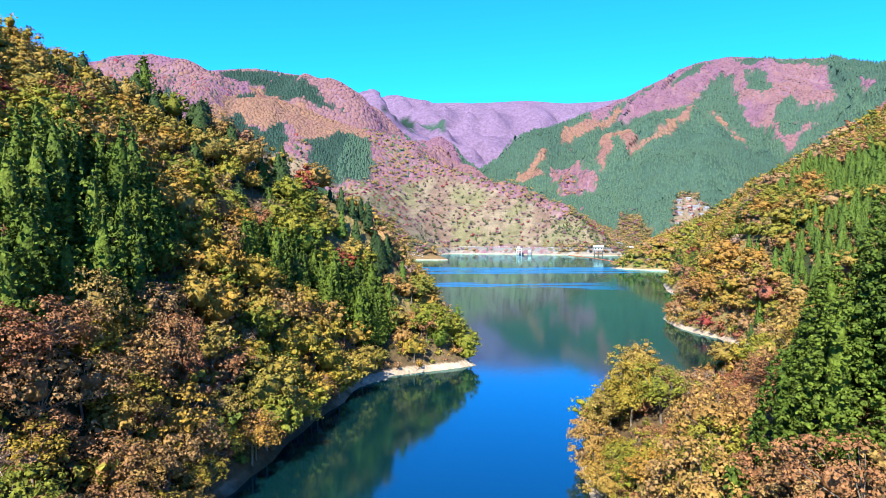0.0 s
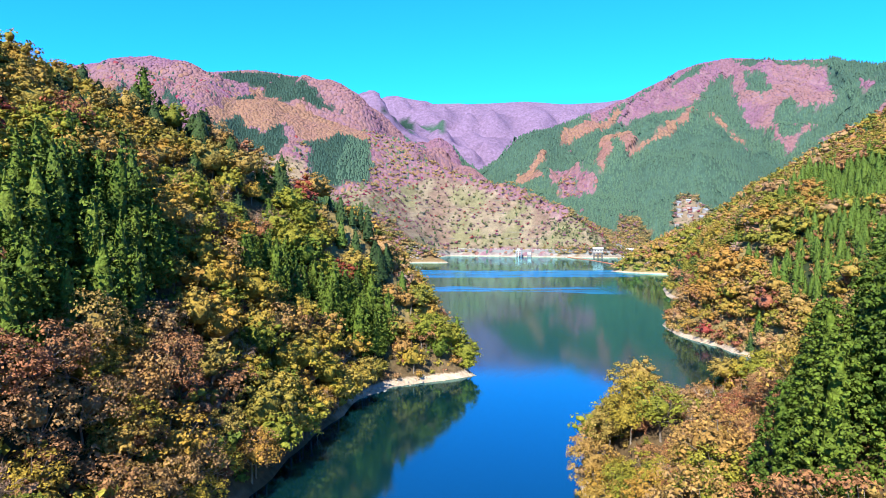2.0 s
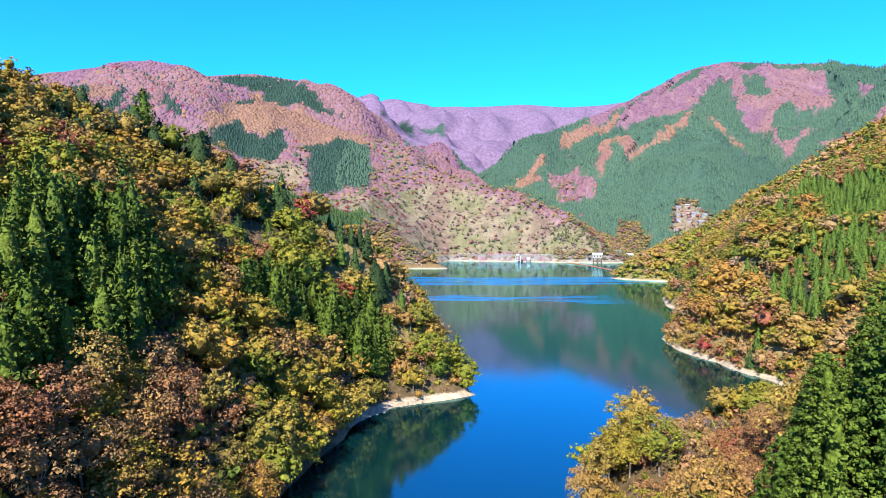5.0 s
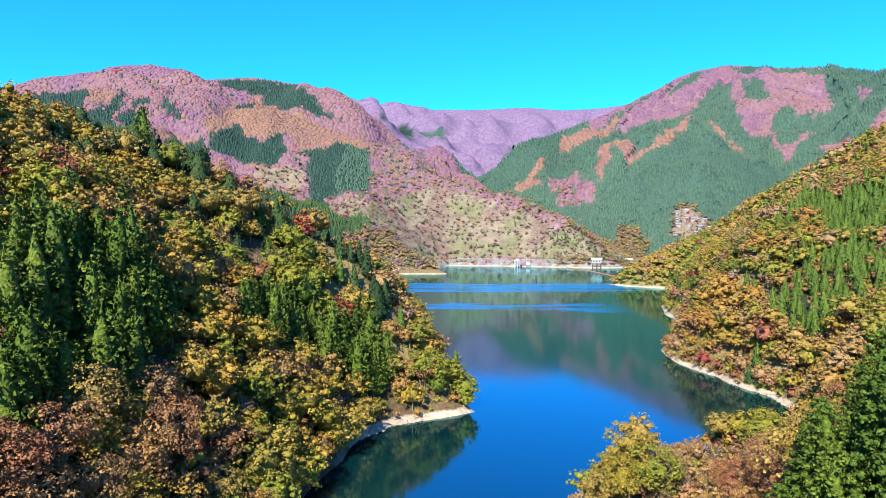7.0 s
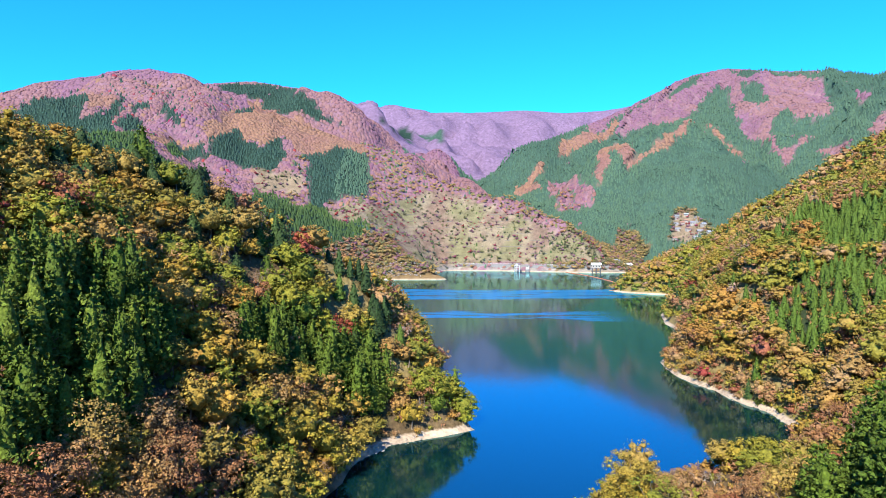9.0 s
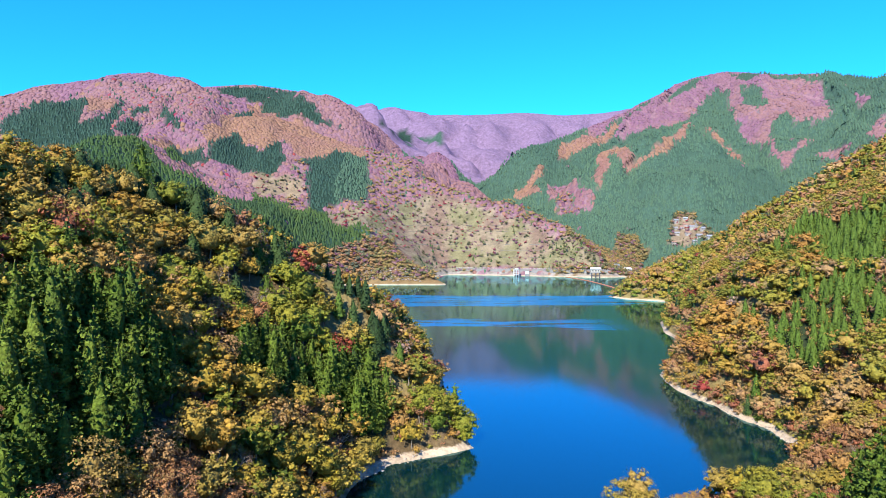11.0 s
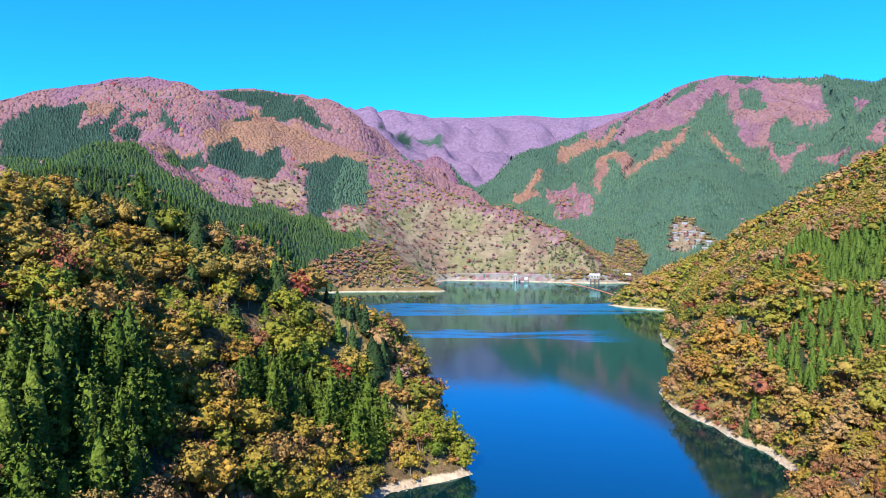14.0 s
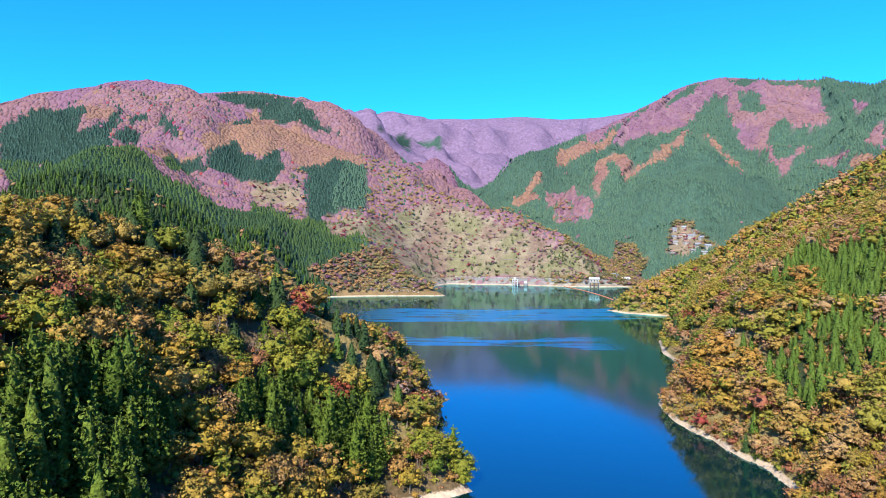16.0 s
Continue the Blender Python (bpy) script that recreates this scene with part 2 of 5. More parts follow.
pale_bark, pn, pl, pb = material("pale_bark", 0.9, 0.2)
pz = pn.new("ShaderNodeTexNoise")
pz.inputs["Scale"].default_value = 5
pr = ramp_node(pn, [(0.174, 0.141, 0.114), (0.369, 0.322, 0.275)])
pl.new(pz.outputs[0], pr.inputs[0])
pl.new(pr.outputs[0], pb.inputs["Base Color"])

# ground: leaf litter, forest floor, bare shore, meadow on the terraces
ground_mat, gn, gl, gb = material("ground", 0.95, 0.1)
ca = gn.new("ShaderNodeAttribute")
ca.attribute_name = "cover"
geo = gn.new("ShaderNodeNewGeometry")
n1 = gn.new("ShaderNodeTexNoise")
n1.inputs["Scale"].default_value, n1.inputs["Detail"].default_value = 0.6, 8
n2 = gn.new("ShaderNodeTexNoise")
n2.inputs["Scale"].default_value, n2.inputs["Detail"].default_value = 0.07, 6
for q in (n1, n2):
    gl.new(geo.outputs["Position"], q.inputs["Vector"])
add = gn.new("ShaderNodeMath")
add.operation = "ADD"
gl.new(n1.outputs[0], add.inputs[0])
gl.new(n2.outputs[0], add.inputs[1])
span = gn.new("ShaderNodeMapRange")
span.inputs["From Min"].default_value, span.inputs["From Max"].default_value = 0.6, 1.4
span.inputs["To Min"].default_value, span.inputs["To Max"].default_value = 0.45, 1.5
sep = gn.new("ShaderNodeSeparateXYZ")
gl.new(geo.outputs["Position"], sep.inputs[0])
tide = gn.new("ShaderNodeMath")
tide.operation, tide.inputs[1].default_value = "MULTIPLY_ADD", 1.6
gl.new(n1.outputs[0], tide.inputs[0])
gl.new(sep.outputs["Z"], tide.inputs[2])
bare_zone = gn.new("ShaderNodeMapRange")     # the bare band below the high-water line
bare_zone.inputs["From Min"].default_value, bare_zone.inputs["From Max"].default_value = 2.7, 2.2
gl.new(tide.outputs[0], bare_zone.inputs["Value"])
bank = gn.new("ShaderNodeMix")
bank.data_type = "RGBA"
bank.inputs["B"].default_value = (0.29, 0.225, 0.16, 1)
open_bank = gn.new("ShaderNodeMath")
open_bank.operation = "MULTIPLY"
gl.new(bare_zone.outputs[0], open_bank.inputs[0])
gl.new(ca.outputs["Alpha"], open_bank.inputs[1])
gl.new(open_bank.outputs[0], bank.inputs["Factor"])
gl.new(ca.outputs["Color"], bank.inputs["A"])
gl.new(add.outputs[0], span.inputs["Value"])
mul = gn.new("ShaderNodeMix")
mul.data_type, mul.blend_type = "RGBA", "MULTIPLY"
mul.inputs["Factor"].default_value = 1.0
gl.new(bank.outputs["Result"], mul.inputs["A"])
gl.new(span.outputs[0], mul.inputs["B"])
gl.new(mul.outputs["Result"], gb.inputs["Base Color"])
bump = gn.new("ShaderNodeBump")
bump.inputs["Strength"].default_value, bump.inputs["Distance"].default_value = 0.8, 1.0
gl.new(n1.outputs[0], bump.inputs["Height"])
gl.new(bump.outputs[0], gb.inputs["Normal"])

water_mat, an, al, deep = material("lake_water", 0.9, 0.0)
deep.inputs["Base Color"].default_value = (0.001, 0.012, 0.015, 1)
mirror = an.new("ShaderNodeBsdfAnisotropic")
mirror.inputs["Color"].default_value, mirror.inputs["Roughness"].default_value = (0.52, 0.96, 1.0, 1), 0.075
gloss = an.new("ShaderNodeFresnel")
gloss.inputs["IOR"].default_value = 2.02
ab = an.new("ShaderNodeMixShader")
al.new(gloss.outputs[0], ab.inputs[0])
al.new(deep.outputs[0], ab.inputs[1])
al.new(mirror.outputs[0], ab.inputs[2])
geo = an.new("ShaderNodeNewGeometry")
stretch = an.new("ShaderNodeVectorMath")
stretch.operation, stretch.inputs[1].default_value = "MULTIPLY", (0.006, 0.022, 0)
al.new(geo.outputs["Position"], stretch.inputs[0])
gust = an.new("ShaderNodeTexNoise")
gust.inputs["Scale"].default_value, gust.inputs["Detail"].default_value = 1.0, 4
al.new(stretch.outputs[0], gust.inputs["Vector"])
place = an.new("ShaderNodeSeparateXYZ")
al.new(geo.outputs["Position"], place.inputs[0])


def calm(op, a, b):
    q = an.new("ShaderNodeMath")
    q.operation = op
    for k, v in enumerate((a, b)):
        if isinstance(v, (int, float)):
            q.inputs[k].default_value = v
        else:
            al.new(v, q.inputs[k])
    return q.outputs[0]


def fade(value, near, far):
    m = an.new("ShaderNodeMapRange")
    m.interpolation_type = "SMOOTHSTEP"
    m.inputs["From Min"].default_value, m.inputs["From Max"].default_value = far, near
    al.new(value, m.inputs["Value"])
    return m.outputs[0]


def band(mid_x, half_x, mid_y, half_y, drift):
    """A strip of wind ripples across the lake."""
    across = calm("ABSOLUTE", calm("SUBTRACT", place.outputs["X"], mid_x), 0)
    along_ = calm("ABSOLUTE", calm("SUBTRACT", calm("ADD", place.outputs["Y"], calm("MULTIPLY", gust.outputs[0], drift)), mid_y + drift * 0.5), 0)
    return calm("MULTIPLY", fade(across, half_x * 0.5, half_x), fade(along_, half_y * 0.4, half_y))


torn = an.new("ShaderNodeTexNoise")
torn.inputs["Scale"].default_value, torn.inputs["Detail"].default_value = 3.0, 5
al.new(stretch.outputs[0], torn.inputs["Vector"])
ripple = calm("MULTIPLY", calm("MAXIMUM", band(90, 230, 770, 75, 200), band(40, 130, 560, 36, 190)), fade(torn.outputs[0], 0.47, 0.30))
# rippled strips: the reflected sky's blue is put into the gloss colour
ruffled = an.new("ShaderNodeBsdfAnisotropic")
ruffled.inputs["Color"].default_value, ruffled.inputs["Roughness"].default_value = (0.06, 0.60, 0.84, 1), 0.40
surface = an.new("ShaderNodeMixShader")
al.new(calm("MULTIPLY", ripple, 0.6), surface.inputs[0])
al.new(ab.outputs[0], surface.inputs[1])
al.new(ruffled.outputs[0], surface.inputs[2])
al.new(surface.outputs[0], an["Material Output"].inputs[0])
w1 = an.new("ShaderNodeTexNoise")
w1.inputs["Scale"].default_value, w1.inputs["Detail"].default_value = 0.9, 3
al.new(geo.outputs["Position"], w1.inputs["Vector"])
wb = an.new("ShaderNodeBump")
wb.inputs["Strength"].default_value, wb.inputs["Distance"].default_value = 0.15, 0.05
al.new(w1.outputs[0], wb.inputs["Height"])
al.new(wb.outputs[0], mirror.inputs["Normal"])
al.new(wb.outputs[0], gloss.inputs["Normal"])


# ---- what grows where ----
# stands and patches in plan: x, y, half-length, half-width, turn
NEAR_CEDAR = [
    (-70, 124, 27, 13, 86), (-60, 104, 24, 10, 84), (-52, 192, 16, 9, 84), (-36, 212, 20, 7, 45), 
    (158, 258, 30, 17, 97), (196, 300, 38, 16, 62), (251, 531, 28, 13, 56), (192, 335, 25, 10, 30),
]
MIXED, CEDAR, BARE_WOOD, AUTUMN, MEADOW, CUT, OCHRE_WOOD = range(7)


def within(x, y, patches, ragged=0.5, size=45):
    edge = (fbm(x, y, size, 3, 71) - 0.5) * ragged
    inside = np.zeros(np.shape(x), bool)
    for cx, cy, a, b, turn in patches:
        c, s = math.cos(radians(turn)), math.sin(radians(turn))
        u, v = ((x - cx) * c + (y - cy) * s) / a, (-(x - cx) * s + (y - cy) * c) / b
        inside |= 1 - np.hypot(u, v) + edge > 0
    return inside


STANDS = []


def stand(kind, *corners):
    STANDS.append((kind, corners))


# cover of the mountain slopes: left mountain, its foot, the far ridges, right mountain, terraces
stand(OCHRE_WOOD, (-535, 1442), (-513, 1693), (-610, 2062), (-597, 2071), (-552, 2046), (-489, 1949), (-295, 1899), (-252, 1906), (-198, 1609), (-183, 1584), (-193, 1577), (-322, 1521), (-377, 1538), (-412, 1483), (-457, 1492), (-518, 1417))
stand(OCHRE_WOOD, (-587, 1264), (-585, 1412), (-531, 1408), (-517, 1393), (-575, 1399), (-552, 1282), (-560, 1264))
stand(OCHRE_WOOD, (-971, 1421), (-1061, 1663), (-1008, 1712), (-940, 1631), (-895, 1623), (-832, 1526), (-858, 1615), (-799, 1542), (-773, 1574), (-775, 1508), (-800, 1429), (-810, 1484), (-869, 1457), (-1022, 1696), (-1070, 1688))
stand(CEDAR, (-963, 1408), (-1057, 1575), (-1040, 1591), (-1076, 1664), (-1030, 1712), (-904, 1623), (-815, 1493), (-807, 1426), (-775, 1447), (-769, 1566), (-722, 1413), (-697, 1421), (-585, 1210), (-580, 1249), (-536, 1210), (-460, 1068), (-349, 1006), (-661, 1011))
stand(CEDAR, (-736, 1541), (-714, 1557), (-706, 1541), (-724, 1507))
stand(CEDAR, (-726, 1425), (-725, 1501), (-697, 1488), (-691, 1455), (-718, 1413))
stand(CEDAR, (-680, 1557), (-681, 1589), (-673, 1581), (-587, 1430), (-600, 1418))
stand(CEDAR, (-514, 1628), (-514, 1668), (-498, 1700), (-493, 1660), (-502, 1612), (-511, 1604))
stand(CEDAR, (-771, 2177), (-678, 2200), (-503, 2207), (-450, 2022), (-400, 1997), (-298, 1955), (-503, 1957), (-565, 2054), (-610, 2079), (-691, 2080), (-731, 2152))
stand(CEDAR, (-518, 1417), (-501, 1444), (-490, 1523), (-466, 1498), (-410, 1477), (-396, 1514), (-368, 1538), (-365, 1497), (-353, 1443), (-375, 1403), (-406, 1382), (-446, 1395), (-498, 1381))
stand(CEDAR, (-321, 1513), (-315, 1529), (-186, 1576), (-156, 1416), (-164, 1398), (-179, 1374), (-231, 1363), (-260, 1335), (-259, 1287))
stand(CEDAR, (-555, 1270), (-576, 1402), (-520, 1399), (-508, 1381), (-502, 1371), (-522, 1362), (-523, 1242))
stand(CEDAR, (-356, 1003), (-323, 1054), (-392, 1304), (-270, 1269), (-263, 1332), (-239, 1338), (-224, 1299), (-147, 1238), (-139, 1220), (-114, 1060), (-139, 1027), (-212, 1016), (-268, 980), (-306, 981))
stand(CEDAR, (-158, 2747), (-143, 2747), (-124, 2683), (-91, 2242), (-77, 2225), (-50, 2137), (-113, 2009))
stand(CEDAR, (-270, 2815), (-210, 2862), (-266, 3954), (-216, 3937), (-189, 3881), (-139, 3840), (-64, 3832), (12, 3872), (11, 3775), (10, 3293), (-13, 3293), (-41, 3783), (-66, 3751), (-166, 3776), (-144, 2861), (-168, 2966), (-210, 2838), (-242, 2847))
stand(AUTUMN, (-204, 1010), (-128, 1070), (-137, 1205), (-122, 1208), (-78, 1288), (-54, 1294), (-41, 1249), (-45, 1036), (-130, 1024), (-201, 997))
stand(BARE_WOOD, (665, 2240), (769, 2313), (802, 2369), (872, 2369), (979, 2425), (1103, 2546), (1126, 2554), (1138, 2457), (1057, 2312), (1076, 2417), (1044, 2409), (949, 2344), (800, 2119), (761, 2135), (726, 2119), (635, 2159), (606, 2159), (570, 2135))
stand(BARE_WOOD, (500, 2120), (690, 2270), (900, 2420), (1126, 2530), (1230, 2370), (1330, 2260), (1370, 2330), (1250, 2500), (1130, 2700), (880, 2560), (670, 2400), (470, 2240))
stand(OCHRE_WOOD, (570, 2135), (410, 2031), (376, 1983), (350, 1967), (393, 2071), (409, 2087), (503, 2120), (614, 2200), (636, 2232))
stand(BARE_WOOD, (1037, 2312), (1131, 2441), (1170, 2393), (1141, 2304), (1230, 2304), (1315, 2223), (1219, 1989), (1130, 1997), (1095, 2046), (1054, 2037), (1007, 1957), (989, 1868), (1040, 1860), (1151, 1916), (972, 1795), (993, 1989), (990, 2013), (950, 1997))
stand(CEDAR, (1079, 2328), (1122, 2248), (1102, 2143), (1088, 2134), (1074, 2126), (1066, 2134), (1042, 2191))
stand(OCHRE_WOOD, (389, 1597), (524, 2054), (555, 2078), (582, 2087), (588, 2070), (484, 1646), (562, 1662), (673, 1742), (824, 2070), (701, 1742), (654, 1710), (567, 1645), (492, 1629), (462, 1597), (455, 1702), (396, 1556))
stand(OCHRE_WOOD, (209, 1862), (258, 1886), (322, 1943), (347, 1950), (335, 1934), (276, 1862), (273, 1773), (248, 1797), (239, 1837))
stand(BARE_WOOD, (290, 1781), (332, 1877), (370, 1853), (347, 1669), (355, 1572), (377, 1548), (360, 1540), (322, 1508), (298, 1508), (289, 1524), (309, 1749))
stand(OCHRE_WOOD, (842, 2054), (888, 1981), (908, 1884), (895, 1892), (774, 1668), (773, 1700), (876, 1948), (855, 1981))
stand(BARE_WOOD, (1072, 1819), (1125, 1843), (1143, 1811), (1113, 1739), (1117, 1763), (1104, 1779), (1060, 1763))
stand(BARE_WOOD, (1251, 1868), (1262, 1852), (1301, 1860), (1245, 1779), (1133, 1618), (1164, 1715))
stand(BARE_WOOD, (1355, 2094), (1352, 2013), (1334, 2021), (1337, 2069))
stand(OCHRE_WOOD, (1118, 1715), (1121, 1651), (1099, 1618), (1071, 1650))
stand(AUTUMN, (369, 1364), (381, 1394), (406, 1379), (423, 1340), (420, 1294), (402, 1273), (372, 1294), (346, 1265))
stand(AUTUMN, (467, 1307), (500, 1376), (544, 1385), (556, 1379), (555, 1294), (568, 1270), (526, 1264))
stand(MEADOW, (-252, 1341), (-157, 1362), (-33, 1510), (8, 1518), (66, 1487), (281, 1286), (321, 1295), (316, 1226), (315, 1211), (285, 1211), (14, 1293), (-25, 1224), (-71, 1204), (-87, 1258), (-135, 1226), (-176, 1241), (-216, 1236))
stand(CUT, (-418, 1392), (-360, 1409), (-289, 1397), (-291, 1369), (-294, 1351), (-331, 1354), (-355, 1339), (-362, 1300), (-381, 1337), (-400, 1343))
stand(CUT, (474, 1310), (497, 1358), (546, 1370), (544, 1316), (536, 1267), (485, 1291))


def inside(x, y, corners):
    hit_ = np.zeros(np.shape(x), bool)
    for (ax, ay), (bx, by) in zip(corners, corners[1:] + corners[:1]):
        if ay != by:
            hit_ ^= ((ay > y) != (by > y)) & (x < ax + (bx - ax) * (y - ay) / (by - ay))
    return hit_


def grows(x, y):
    """What covers the ground at a place."""
    x, y = np.asarray(x, float), np.asarray(y, float)
    kind = np.where(y > 980, np.where(((y < 1150) & (x > -165)) | ((x > 215) & (y < 1320)), AUTUMN, np.where((y < 1130) & (x < -150), CEDAR, BARE_WOOD)), MIXED)
    kind = np.where((y > 1320) & (y < 2640) & (x > 100 + (2000 - y) * 0.326), CEDAR, kind)
    kind = np.where((x > 400) & (y > 1150) & (y <= 1330), CEDAR, kind)
    wx = x + (fbm(x, y, 40, 3, 71) - 0.5) * 34
    wy = y + (fbm(x, y, 40, 3, 74) - 0.5) * 44
    for k, corners in STANDS:
        kind = np.where(inside(wx, wy, corners), k, kind)
    kind = np.where((y < 700) & within(x, y, NEAR_CEDAR, 0.9, 12), CEDAR, kind)
    hill = (y > 640) & (y < 1010) & (x < -60)
    kind = np.where(hill & (shore(x, y) > 28 + 60 * fbm(x, y, 50, 2, 79)), CEDAR, kind)
    return kind


def make(name, verts, faces, mat=None, smooth=False):
    me = bpy.data.meshes.new(name)
    me.from_pydata(verts, [], faces)
    if mat:
        me.materials.append(mat)
    if smooth:
        me.polygons.foreach_set("use_smooth", np.ones(len(me.polygons), bool))
    me.update()
    return me


def quick(name, V, F, mat, tint=None):
    """A mesh from arrays: F holds triangles or quads."""
    me = bpy.data.meshes.new(name)
    me.vertices.add(len(V))
    me.vertices.foreach_set("co", np.ascontiguousarray(V, np.float32).ravel())
    k = F.shape[1]
    me.loops.add(F.size)
    me.loops.foreach_set("vertex_index", np.ascontiguousarray(F, np.int32).ravel())
    me.polygons.add(len(F))
    me.polygons.foreach_set("loop_start", np.arange(0, F.size, k, dtype=np.int32))
    if tint is not None:
        a = me.attributes.new("tint", "FLOAT", "POINT")
        a.data.foreach_set("value", np.ascontiguousarray(tint, np.float32))
    me.materials.append(mat)
    me.update(calc_edges=True)
    me.validate()
    return me


# ---- ground sheet and lake ----
ys = [-260.0]
while ys[-1] < 4850:
    ys.append(ys[-1] + 3.0 + 0.0075 * max(ys[-1], 0))
ys = np.array(ys)
us = np.linspace(-1, 1, 261)
US, YS = np.meshgrid(us, ys)
XS = US * (330 + 0.95 * np.maximum(YS, 0))
ZS, SD = height(XS, YS)
rows_, cols_ = XS.shape
idx = np.arange(rows_ * cols_).reshape(rows_, cols_)
F = np.stack([idx[:-1, :-1], idx[:-1, 1:], idx[1:, 1:], idx[1:, :-1]], -1).reshape(-1, 4)
me = quick("ground", np.stack([XS, YS, ZS], -1).reshape(-1, 3), F, ground_mat)
me.polygons.foreach_set("use_smooth", np.ones(len(me.polygons), bool))
cover = np.zeros((rows_, cols_, 4))
cover[..., 3] = 1
GROUND_TONES = np.array([(0.080, 0.055, 0.028), (0.023, 0.034, 0.015), (0.142, 0.080, 0.096), (0.127, 0.084, 0.040), (0.174, 0.134, 0.087), (0.141, 0.107, 0.070), (0.150, 0.083, 0.066)])
KIND = grows(XS, YS)
cover[..., :3] = GROUND_TONES[KIND]
# litter past the near slopes lightened to brighten shaded gaps between trees
cover[..., :3] = np.where(((YS > 230) & (KIND == MIXED))[..., None], (0.147, 0.111, 0.044), cover[..., :3])
# far cedar floor: left slope's shade and right slope's haze put into colour
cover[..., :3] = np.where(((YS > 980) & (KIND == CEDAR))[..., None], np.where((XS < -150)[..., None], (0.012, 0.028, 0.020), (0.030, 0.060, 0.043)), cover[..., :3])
# bluish haze of distance put into the far ridges' ground colour
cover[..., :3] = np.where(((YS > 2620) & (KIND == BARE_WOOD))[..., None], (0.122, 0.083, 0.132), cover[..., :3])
worn = fbm(XS, YS, 35, 3, 63)[..., None]
meadow_mix = np.where(worn > 0.58, (0.125, 0.086, 0.062), np.where(worn > 0.42, (0.152, 0.122, 0.080), (0.115, 0.105, 0.055)))
cover[..., :3] = np.where((KIND == MEADOW)[..., None], meadow_mix, cover[..., :3])
cover[(SD > 0) & (SD < 10.5) & (YS > 1130) & (XS > -10) & (XS < 400), :3] = (0.181, 0.164, 0.144)
cover[..., 3] = np.where((XS < 0) & (YS < 190), np.clip(fbm(XS, YS, 9, 2, 66) * 5 - 3.2, 0, 1), 1.0)
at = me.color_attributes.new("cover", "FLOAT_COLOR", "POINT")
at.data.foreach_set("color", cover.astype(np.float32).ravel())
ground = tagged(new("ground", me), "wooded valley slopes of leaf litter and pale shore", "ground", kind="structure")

wv = [(-330, -260, 0), (460, -260, 0), (460, 1330, 0), (-330, 1330, 0)]
water = tagged(new("water", make("water", wv, [(0, 1, 2, 3)], water_mat)), "calm deep-blue reservoir water with green reflections", "water", kind="structure")


# ---- tree shapes ----
def unit(v):
    return v / np.maximum(np.linalg.norm(v, axis=-1, keepdims=True), 1e-9)


PHI = (1 + 5 ** 0.5) / 2
ICO_V = unit(np.array([(-1, PHI, 0), (1, PHI, 0), (-1, -PHI, 0), (1, -PHI, 0), (0, -1, PHI), (0, 1, PHI), (0, -1, -PHI), (0, 1, -PHI), (PHI, 0, -1), (PHI, 0, 1), (-PHI, 0, -1), (-PHI, 0, 1)]))
ICO_F = np.array([(0, 11, 5), (0, 5, 1), (0, 1, 7), (0, 7, 10), (0, 10, 11), (1, 5, 9), (5, 11, 4), (11, 10, 2), (10, 7, 6), (7, 1, 8), (3, 9, 4), (3, 4, 2), (3, 2, 6), (3, 6, 8), (3, 8, 9), (4, 9, 5), (2, 4, 11), (6, 2, 10), (8, 6, 7), (9, 8, 1)])


class Shape:
    """Triangles gathered in arrays."""
    def __init__(self):
        self.v, self.f, self.n = [], [], 0

    def add(self, v, f):
        self.v.append(np.asarray(v, float)), self.f.append(np.asarray(f, int) + self.n)
        self.n += len(v)
        return self

    def arrays(self):
        return np.concatenate(self.v), np.concatenate(self.f)


def leaves(shape, at, out, size, r):
    """Leaf sprays: bent diamonds of two triangles that face outwards."""
    n = len(at)
    out = unit(unit(out) + r.normal(0, 0.36, (n, 3)))
    a = unit(np.cross(out, r.normal(0, 1, (n, 3))))
    b = np.cross(out, a)
    s = size * r.uniform(0.6, 1.35, (n, 1))
    w = s * r.uniform(0.45, 0.9, (n, 1))
    v = np.stack([at - a * s - out * s * 0.25, at - b * w, at + a * s - out * s * 0.25, at + b * w], 1).reshape(-1, 3)
    k = np.arange(n)[:, None] * 4
    shape.add(v, np.concatenate([k + (0, 1, 2), k + (0, 2, 3)], 1).reshape(-1, 3))


def tube(shape, p, q, r0, r1, sides=5):
    p, q = np.asarray(p, float), np.asarray(q, float)
    d = unit(q - p)
    a = unit(np.cross(d, (0.31, 0.77, 0.55)))
    b = np.cross(d, a)
    th = np.arange(sides) / sides * 2 * np.pi
    ring = np.cos(th)[:, None] * a + np.sin(th)[:, None] * b
    k = np.arange(sides)
    m = (k + 1) % sides
    shape.add(np.concatenate([p + ring * r0, q + ring * r1]), np.concatenate([np.stack([k, m, m + sides], 1), np.stack([k, m + sides, k + sides], 1)]))


def ball(level):
    v, f = ICO_V.copy(), ICO_F
    for _ in range(level):
        key, vs, out = {}, [tuple(p) for p in v], []

        def mid(a, b):
            k = (min(a, b), max(a, b))
            if k not in key:
                key[k] = len(vs)
                vs.append(tuple(unit(np.array(vs[a]) + np.array(vs[b]))))
            return key[k]
        for a, b, c in f:
            ab, bc, ca = mid(a, b), mid(b, c), mid(c, a)
            out += [(a, ab, ca), (b, bc, ab), (c, ca, bc), (ab, bc, ca)]
        v, f = np.array(vs), np.array(out)
    return v, f


BALLS = [ball(0), ball(1)]


